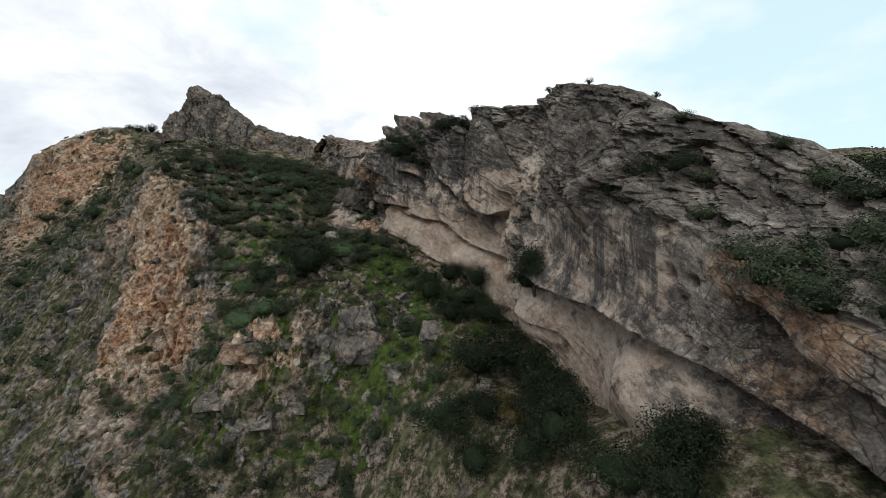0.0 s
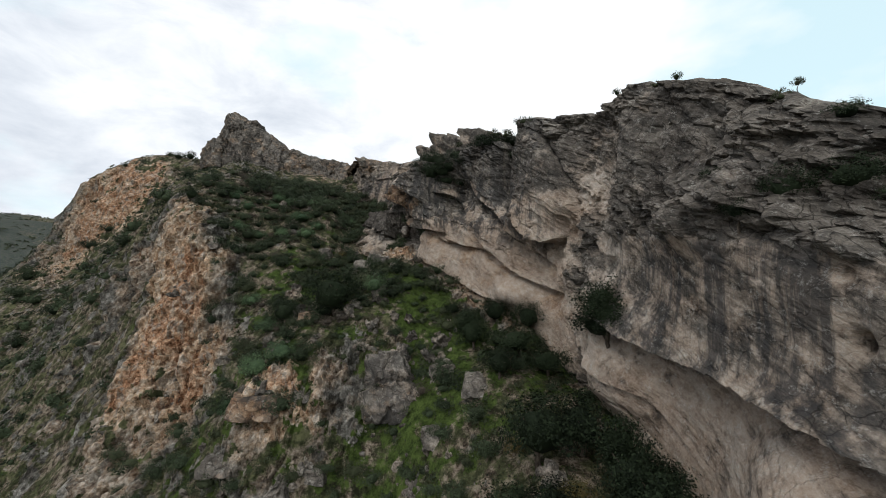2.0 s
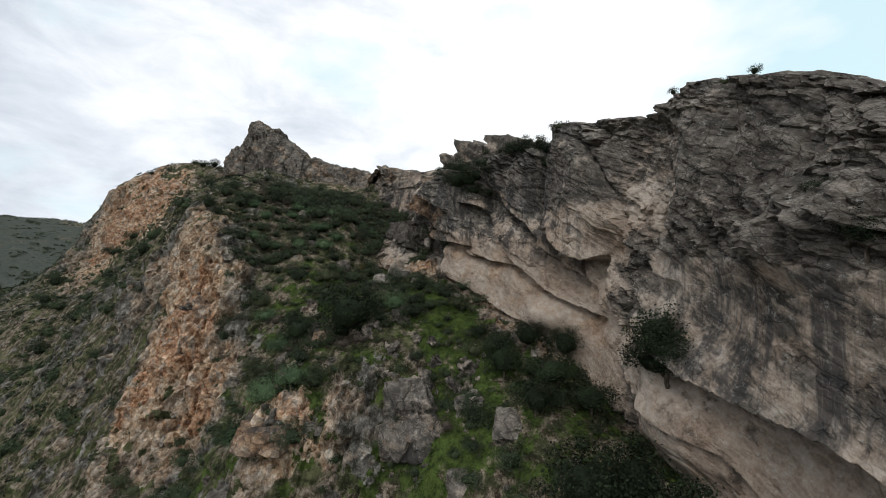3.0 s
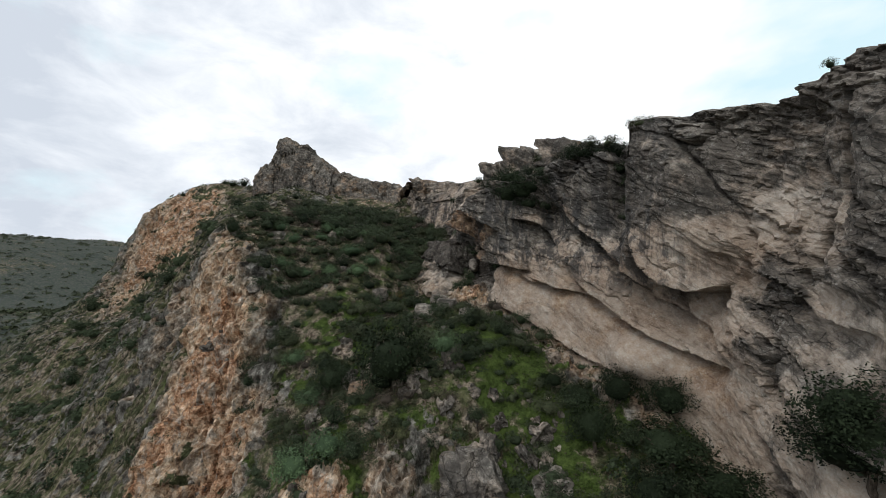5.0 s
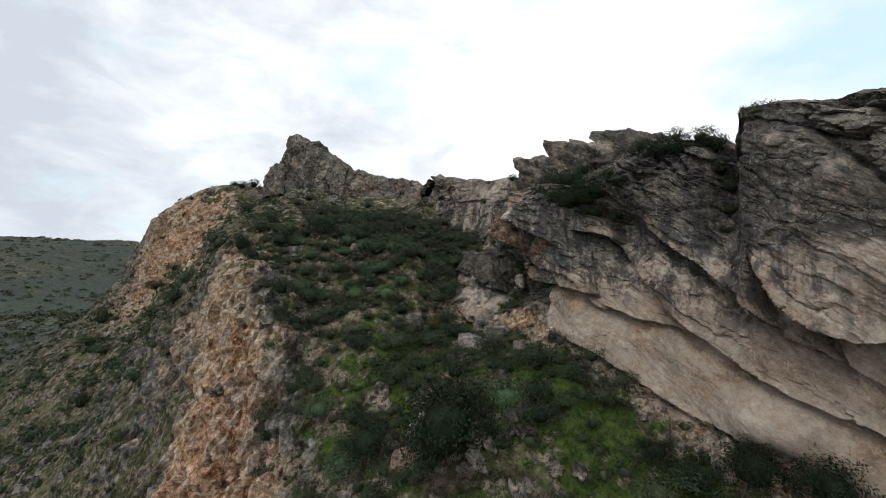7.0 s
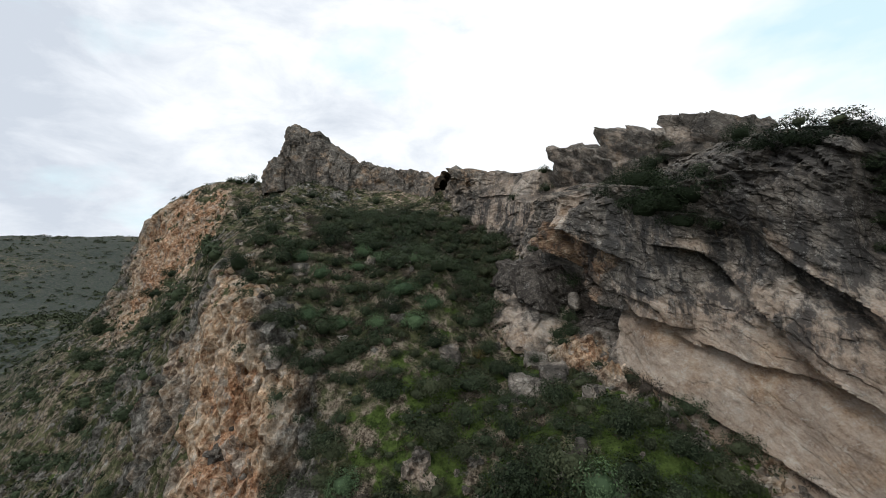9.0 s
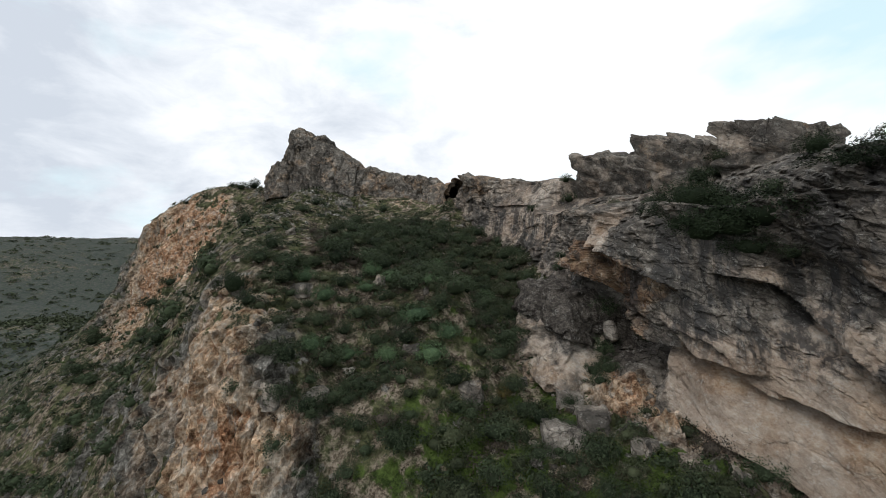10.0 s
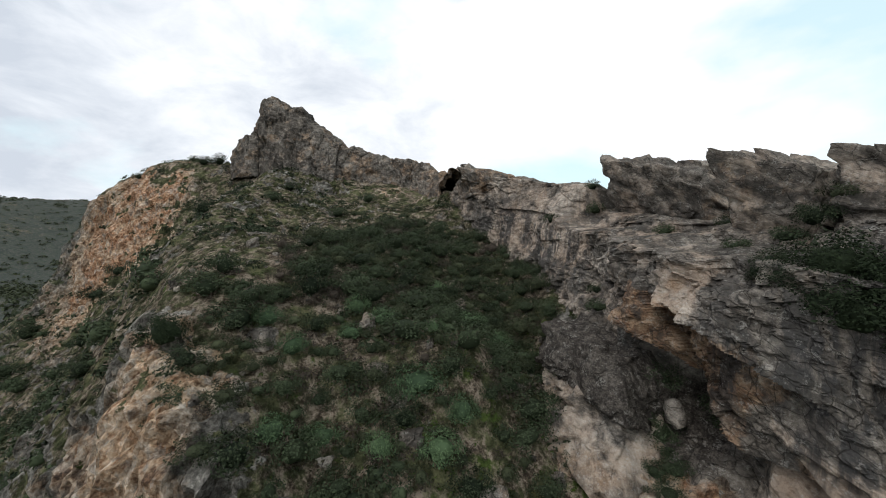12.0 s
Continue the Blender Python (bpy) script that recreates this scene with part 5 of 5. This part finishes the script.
def shrub_cover(name, places, material, label, count, size, seed, sink=0.04):
    """Shrubs too many to count in one mesh, each a leafy ragged crown round a dense heart."""
    rng = np.random.default_rng(seed)
    vs, fs, base = [], [], 0
    for x, y, across in places:
        radii = np.array((1, 0.95, 0.72)) * across / 2 * rng.uniform(0.85, 1.2, 3)
        p, o = crown_places(rng, count, 26, radii, 0.5 * radii[2] / 0.72, 0.4)
        v, f = leaves(rng, p, size * across / 2, o)
        hv, hf = lump(rng, radii * 0.62, 0.5 * radii[2] / 0.72, 6, 8)
        z = stand(np.array([x]), np.array([y]))[0] - sink * across
        vs += [v + (x, y, z), hv + (x, y, z)]
        fs += [f + base, hf + base + len(v)]
        base += len(v) + len(hv)
    return tagged(new(name, mesh_from(name, np.vstack(vs), np.vstack(fs), material)), label, "shrubs", kind="stuff")


SPURGES = [(-38.3, 64.8, 1.8), (-36.1, 64.3, 1.9), (-33.5, 68.9, 1.9), (-31.2, 68.6, 2.2), (-33.2, 66.9, 1.5), (-25.5, 73.2, 2.6), (-27.2, 67.6, 1.3), (-33, 61.9, 1.9), (-35, 60, 1.8), (-27.4, 64.2, 2.8), (-24.7, 63.8, 2.1),
           (-25.6, 61.6, 2.2), (-29, 61.2, 1.7), (-23.1, 73.2, 2.2), (-19.4, 74.3, 1.5), (-29.2, 77.4, 1.6), (-21.5, 41.7, 2.6), (-22.5, 40.2, 2.2), (-28, 52, 2.2), (-24, 48.4, 2.4), (-19.5, 42.5, 2.4), (-12.6, 50.4, 2.6)]
UPPER_SHRUBS = [(-40.9, 60.6, 2.4), (-43.2, 64.9, 2.6), (-43.3, 67, 2.5), (-37.1, 68.5, 3.2), (-35.6, 74.9, 3.2), (-31.5, 75.6, 3.2), (-27.6, 77.3, 2.9), (-26.2, 84.5, 2.8), (-33, 64.6, 2.8), (-29.1, 67.2, 3.8), (-24.7, 67.3, 3.2), (-30.9, 63.2, 2.2),
                (-35.6, 62.3, 2.2), (-35.3, 56.3, 2.3), (-33.1, 56.4, 2.6), (-30.9, 59.9, 2.8), (-32.1, 58, 2), (-22, 67.3, 2.3), (-27.9, 62.6, 2.4), (-20.7, 79.7, 2.8), (-23.1, 65.9, 2), (-32.8, 70.4, 3), (-29.5, 71.8, 3.6), (-39.2, 76.6, 3.2), (-34.6, 81.9, 3.3), (-30, 84.4, 3.2), (-26.8, 95, 2.6), (-35.5, 66.4, 2.4)]
LOWER_SHRUBS = [(-24.4, 41.5, 2.6), (-13.8, 51.9, 3.2), (-16.9, 52.3, 3), (-22.3, 54.5, 3.2), (-24, 48.3, 2.8), (-29.8, 52.4, 2.8), (-10.4, 49.7, 2.6), (-6.3, 52.2, 2.6), (-2.4, 48.3, 2.6), (-8.1, 45, 1.8), (-3.8, 41.2, 2.4), (-16.6, 37.3, 1.8), (-26.7, 37.6, 3), (-28.3, 36.7, 3),
                (-23.7, 35.6, 2.6), (-37.2, 43.6, 3), (-16.3, 51.1, 2.6), (-9.9, 55.4, 2.2), (-7.4, 52.7, 1.8), (-33, 52.8, 3), (-30.2, 53.8, 2.8), (-23.3, 57.5, 3), (-26.8, 56.2, 2.8), (-22.1, 54.4, 2), (-14.4, 57.2, 2.6), (-24.7, 46.4, 2.8), (-17.1, 47.2, 3.4), (-20, 60, 2.4)]
GULLY_TREES = [(7.4, 29, 3.6), (8.2, 25.6, 3.6), (9, 30.4, 3), (6.2, 26.4, 3.4), (4.2, 47.6, 3.6), (2.5, 43.8, 4), (5, 42.3, 3.6), (-1.6, 44.6, 3.4), (0.9, 40.1, 3.2), (5.8, 34.5, 4), (3.2, 33.6, 4.6), (7.6, 32.2, 3.8), (3.2, 28.7, 3.6), (0.3, 30.1, 3.8), (8, 27.1, 3.6), (6.8, 23, 3.6),
               (5.1, 23.6, 3), (10.6, 17.4, 2.8), (2.1, 25.4, 3.2), (0.8, 48, 2.8), (-1.8, 48.3, 2.6), (-3.6, 49.6, 1.8), (8.4, 18, 3.2), (11, 17.2, 2.8), (9.6, 15.6, 3)]
LEFT_SHRUBS = [(-53.3, 61.6, 2.4), (-57.4, 58.5, 2.6), (-68.6, 67.9, 3.4), (-96, 80.7, 4.5), (-100, 105, 4.5), (-102.7, 102.6, 5), (-119.5, 101.3, 5), (-90, 83.2, 5), (-84, 90, 4), (-76, 84, 4), (-70, 78, 3.5), (-62, 70, 3), (-80, 78, 4), (-110, 92, 4.5), (-92, 92, 4), (-66, 90, 3.5), (-74, 100, 3), (-60, 98, 3), (-50, 100, 3), (-62, 106, 3), (-70, 104, 2.6), (-48, 108, 3)]
RIDGE_SHRUBS = [(-106.1, 116.5, 3), (-88.5, 120.3, 4), (-92, 119.5, 3.2), (-95, 119.8, 2.4), (-59.5, 121, 2.6), (-56, 123.5, 4), (-51.5, 125, 3.6), (-63, 121, 2.6)]
put_all("spurge", SPURGES, "spurge domes on the slope", 0.0, 1.1)
put_all("mastic", UPPER_SHRUBS, "dark shrubs on the slope")
put_all("mastic", LOWER_SHRUBS[::2], "dark shrubs on the slope")
put_all("olive", LOWER_SHRUBS[1::2], "olive shrubs on the slope")
put_all("tree", GULLY_TREES, "trees in the gully", scale=1.15)
thick_rng = np.random.default_rng(12)
thicket = []
while len(thicket) < 330:
    x, y = thick_rng.uniform(-42, -14), thick_rng.uniform(56, 96)
    w = 1.3 + 1.9 * thick_rng.random() ** 1.5
    inside = np.exp(-(((x + 30) / 10) ** 4 + ((y - 75) / 18) ** 4))
    if thick_rng.random() < inside and all((x - a) ** 2 + (y - c) ** 2 > (0.27 * (w + d)) ** 2 for a, c, d in thicket + UPPER_SHRUBS + SPURGES):
        thicket.append((x, y, w))
while len(thicket) < 490:
    x, y = thick_rng.uniform(-36, 4), thick_rng.uniform(33, 62)
    w = 1.0 + 2.0 * thick_rng.random() ** 1.6
    if thick_rng.random() < 1 - 0.8 * mask_at(bare, x, y) and all((x - a) ** 2 + (y - c) ** 2 > (0.34 * (w + d)) ** 2 for a, c, d in thicket + UPPER_SHRUBS + SPURGES + LOWER_SHRUBS + GULLY_TREES):
        thicket.append((x, y, w))
while len(thicket) < 600:
    x, y = thick_rng.uniform(-33, -4), thick_rng.uniform(35, 60)
    w = 1.2 + 1.8 * thick_rng.random() ** 1.5
    if thick_rng.random() < 1 - 0.75 * mask_at(bare, x, y) and all((x - a) ** 2 + (y - c) ** 2 > (0.33 * (w + d)) ** 2 for a, c, d in thicket):
        thicket.append((x, y, w))
thicket.sort(key=lambda p: -p[2])
near_thicket, small_thicket = thicket[:270], thicket[270:]
put_all("mastic", [p for k, p in enumerate(near_thicket) if k % 8 < 5], "dark shrubs on the slope")
put_all("olive", [p for k, p in enumerate(near_thicket) if k % 8 in (5, 6)], "olive shrubs on the slope")
put_all("twig", near_thicket[7::8], "twiggy shrubs on the slope")
shrub_cover("small_shrubs", small_thicket[::2], MASTIC, "small dark green shrubs between the larger ones", 480, 0.075, 71)
shrub_cover("small_olive_shrubs", small_thicket[1::2], OLIVE, "small dull green shrubs between the larger ones", 480, 0.075, 72)
while len(LEFT_SHRUBS) < 240:
    x, y = thick_rng.uniform(-128, -52), thick_rng.uniform(50, 106)
    if stand(np.array([x]), np.array([y]))[0] < 50 + 0.1 * (y - 50):
        LEFT_SHRUBS.append((x, y, 1.2 + 2.8 * thick_rng.random() ** 1.6))
put_all("mastic", LEFT_SHRUBS[:22], "shrubs on the far slope")
shrub_cover("far_slope_shrubs", LEFT_SHRUBS[22:], MASTIC, "dark shrubs dotted over the far slope", 320, 0.10, 73)
put_all("mastic", RIDGE_SHRUBS, "shrubs on the ridge")
put_all("dry", [(5.1, 27.4, 2.8), (4.7, 29.6, 2.4), (1.4, 34.6, 1.8), (-20.4, 62, 1.6)], "dry shrubs")
put_all("tree", [(-16.2, 46.6, 6.2), (-22.3, 48.6, 3.6), (-42.9, 61.3, 3)], "broad trees on the slope")


def put_on_cliff(kind, rows, group, lower=0.3):
    """Plants on ledges of the cliff: station, height, crown width."""
    for s, z, across in rows:
        k = np.argmin((s1 - s) ** 2 + (z1 - z) ** 2)
        x, y = on_cliff(np.array([s]), np.array([q1[k] - (0.12 * across if kind == "tree" else 0.0)]))
        put(kind, x[0], y[0], z - lower * across, across, group)


put_on_cliff("tree", [(41.3, 44, 2.6), (39.8, 44.4, 2.4), (42.8, 43.2, 2.0)], "trees rooted in the cliff", 0.42)
put_on_cliff("mastic", [(44.6, 45.4, 1.3), (37.2, 41.2, 1.8), (36.2, 40.6, 1.4), (38.4, 43.4, 1.5), (34.2, 39.2, 2.6), (32.4, 39, 2.6), (31.6, 39.8, 2.5), (30.6, 40, 2.5), (31.6, 37.9, 2.6), (30.4, 37.6, 2.5), (29.6, 38.3, 2.4), (32.9, 38.2, 2.1), (28.9, 37.4, 2), (29, 39.6, 2.6), (27.6, 38.6, 2.6)], "shrubs on the cliff ledges")
put_on_cliff("tree", [(84.6, 53.2, 3.4), (84, 54.4, 3.4), (82.2, 54.2, 4.2), (80.2, 53.4, 4.0), (86, 54.2, 2.6), (81.6, 52.8, 3.8), (83.2, 52.4, 3.4), (81, 51.6, 3.2), (82.4, 53.2, 3.4), (77.2, 56, 3.6), (75.5, 56, 3.8), (74, 55.7, 3.4), (72.6, 55.4, 2.6), (78.2, 57.2, 2.2)], "trees in the cliff's upper ravine", 0.42)
put_on_cliff("mastic", [(71.6, 52.4, 2.2), (71.7, 50.6, 1.8), (71.8, 49, 1.5), (72.2, 53.8, 2)], "shrubs in the dark cleft")
put_on_cliff("mastic", [(87.5, 56.8, 2), (85, 57.2, 2), (97, 56.6, 2.2), (92, 55, 1.8), (79.6, 54.8, 2), (79, 51, 1.8), (90, 55.8, 2), (86.6, 54.8, 1.8), (101, 55.8, 2), (110.6, 58, 2.2), (111.2, 60.6, 1.6), (100, 50, 2.2), (102, 51, 2), (93.4, 46.6, 2.8), (91.6, 47.4, 2.6), (91.4, 45, 3), (92.2, 43.4, 2.4), (90.6, 44.4, 2.4), (91.6, 42.6, 1.8), (112.5, 57, 1.8)], "shrubs on the cliff ledges")
put_on_cliff("pine", [(69.2, 56.6, 2.2), (73.4, 56.6, 2.4), (75, 56.9, 2), (52.6, 53.8, 0.9), (85.6, 58, 2.2), (43.4, 49.2, 1.1), (42.2, 49.4, 0.7)], "small trees on the crest", 0.3)
put_on_cliff("mastic", [(56.8, 55, 0.8), (50.6, 53.5, 0.8), (40.6, 47.4, 1.4), (34, 42.6, 2.2), (32, 41.8, 2.4), (36.4, 44.9, 1.2)], "low shrubs on the crest", 0.2)
for kind, x, y, z, w in (("tree", 30, 30, 42.5, 5), ("tree", 34, 26, 41.5, 5), ("tree", 27, 34, 44, 4), ("tree", 36, 34, 43, 5), ("tree", 31, 22, 40, 5), ("tree", 28, 18, 38.6, 4.5), ("tree", 26, 23, 41, 3.5)):
    put(kind, x, y, z, w, "trees behind the crest")

for x, y, z, w in ((8.9, 38.3, 35.4, 4.4), (8.6, 38.5, 34.2, 4.2), (8.9, 37.6, 34.8, 3.6)):
    put("tree", x, y, z, w, "trees rooted in the cliff")
put_all("olive", [(-17.2, 74.6, 1.0), (-16.2, 76, 1.2), (-18.4, 77.2, 1.1)], "small shrubs behind the dark block")
put_all("mastic", [(-15.6, 62.2, 1.2), (-13.4, 63.2, 1.6), (-12.6, 64.6, 1.8), (-13.8, 64.4, 1.4)], "dark shrubs in the cave mouth")

# ---- low scrub, herbs and stones that nobody could count ----
scatter = np.random.default_rng(77)


def spread(count, x0, x1, y0, y1, chance):
    x, y = scatter.uniform(x0, x1, count), scatter.uniform(y0, y1, count)
    keep = scatter.random(count) < chance(x, y)
    x, y = x[keep], y[keep]
    return np.stack([x, y, stand(x, y)], -1)


def joined_clumps(name, places, sizes, per, leaf, material, label, category, flat_=0.7, heart=False):
    """Many small leafy clumps in one mesh."""
    n = len(places)
    d = scatter.normal(size=(n, per, 3))
    d /= np.linalg.norm(d, axis=2, keepdims=True)
    r = (0.55 + 0.45 * scatter.random((n, per, 1))) * sizes[:, None, None]
    d[..., 2] = np.abs(d[..., 2])
    p = places[:, None] + d * r * (1, 1, flat_)
    v, f = leaves(scatter, p.reshape(-1, 3), np.repeat(sizes, per)[:, None] * leaf, d.reshape(-1, 3))
    return tagged(new(name, mesh_from(name, v, f, material)), label, category, kind="stuff")


on_slope = lambda x, y: np.clip(1.1 - 0.85 * mask_at(bare, x, y), 0.06, 1) * (0.35 + 0.65 * step(-0.1, 0.25, mask_at(patchy, x * 0.9 + 20, y * 0.9 + 9)))
pl = spread(1300, -60, 8, 26, 108, on_slope)
joined_clumps("low_scrub", pl, 0.35 + 1.0 * scatter.random(len(pl)) ** 2, 130, 0.115, MASTIC, "low dark scrub covering the slope", "scrub")
pl = spread(2300, -60, 8, 26, 108, on_slope)
brown_at = spread(700, -44, -14, 55, 97, lambda x, y: np.clip(mask_at(green, x, y), 0, 1))
joined_clumps("brown_scrub", brown_at, 0.4 + 0.7 * scatter.random(len(brown_at)) ** 2, 130, 0.10, TWIG, "grey-brown twiggy scrub between the shrubs", "scrub")
joined_clumps("grey_scrub", pl, 0.3 + 0.7 * scatter.random(len(pl)) ** 2, 90, 0.115, OLIVE, "low olive scrub covering the slope", "scrub")
pl = spread(4800, -150, -52, 40, 128, lambda x, y: 0.35 + 0.5 * step(0, 0.3, mask_at(patchy, x, y)))
joined_clumps("far_scrub", pl, 0.35 + 1.0 * scatter.random(len(pl)) ** 2, 40, 0.2, MASTIC, "dark scrub dotted over the far slopes", "scrub")
pl = np.vstack([spread(4500, -760, -175, 40, 620, lambda x, y: 0 * x + 0.9), spread(1500, -380, -140, 80, 260, lambda x, y: 0 * x + 0.9)])
joined_clumps("valley_scrub", pl, 1.2 + 2.6 * scatter.random(len(pl)) ** 2, 20, 0.28, OLIVE, "dark scrub and trees in the valley", "scrub")
pl = spread(16000, -45, 8, 28, 90, lambda x, y: np.clip(0.15 + 0.9 * mask_at(lush, x, y) - 0.4 * mask_at(bare, x, y), 0, 1))
joined_clumps("green_herbs", pl, 0.12 + 0.2 * scatter.random(len(pl)), 14, 0.26, HERB, "fresh green herbs between the rocks", "herbs", 0.5)
pl = spread(8000, -60, 8, 28, 105, lambda x, y: 0.4 - 0.38 * mask_at(bare, x, y))
joined_clumps("dry_grass", pl, 0.15 + 0.25 * scatter.random(len(pl)), 12, 0.26, STRAW, "dry straw-coloured grass tufts", "grass", 0.9)


def stone_mesh(name, seed):
    bm = bmesh.new()
    bmesh.ops.create_icosphere(bm, subdivisions=3, radius=1)
    p = np.array([v.co for v in bm.verts])
    g_, o_, k_ = facets(p + seed * 7.3, 1.2, seed)
    d = 0.8 + 0.4 * (o_ - 0.5) + 0.7 * k_ + 0.25 * (step(0, 0.25, g_) - 0.8) + 0.15 * fbm(p + seed, 2.0, 3, seed)
    for v, k in zip(bm.verts, d):
        v.co = v.co * k
    me = bpy.data.meshes.new(name)
    bm.to_mesh(me)
    bm.free()
    me.materials.append(ROCK)
    me.attributes.new("fresh", "FLOAT", "POINT").data.foreach_set("value", np.full(len(me.vertices), 0.35, np.float32))
    return me


STONES = [stone_mesh("boulder", k) for k in range(6)]
pl = np.vstack([spread(700, -48, 4, 28, 78, lambda x, y: np.clip(0.15 + 0.4 * mask_at(bare, x, y), 0, 1))[:120], spread(300, -26, -3, 34, 54, lambda x, y: 0.8 + 0 * x)[:150]])
for k, (x, y, z) in enumerate(pl):
    w = 0.25 + 0.75 * scatter.random() ** 2.2
    ob = tagged(new("boulder", STONES[k % 6]), "pale grey limestone boulder lying on the slope", "boulder", "boulders on the slope")
    ob.matrix_world = Matrix.LocRotScale((x, y, z + 0.1 * w), Euler(scatter.random(3) * 6.28), (w * (0.8 + 0.6 * scatter.random()), w, w * (0.6 + 0.4 * scatter.random())))
small = bmesh.new()
bmesh.ops.create_icosphere(small, subdivisions=1, radius=1)
sv, sf = np.array([v.co for v in small.verts]), np.array([[v.index for v in f.verts] for f in small.faces])
small.free()
pl = spread(9000, -62, 4, 26, 100, lambda x, y: np.clip(0.1 + 0.5 * mask_at(bare, x, y), 0, 1))
w = 0.08 + 0.3 * scatter.random(len(pl)) ** 3
v = pl[:, None] + (sv * (0.7 + 0.6 * scatter.random((len(pl), len(sv), 1)))) * w[:, None, None] * (1, 1, 0.8)
f = sf[None] + (np.arange(len(pl)) * len(sv))[:, None, None]
tagged(new("scree", mesh_from("scree", v.reshape(-1, 3), f.reshape(-1, 3), ROCK)), "scattered pale stones over the slope", "stones", kind="stuff")
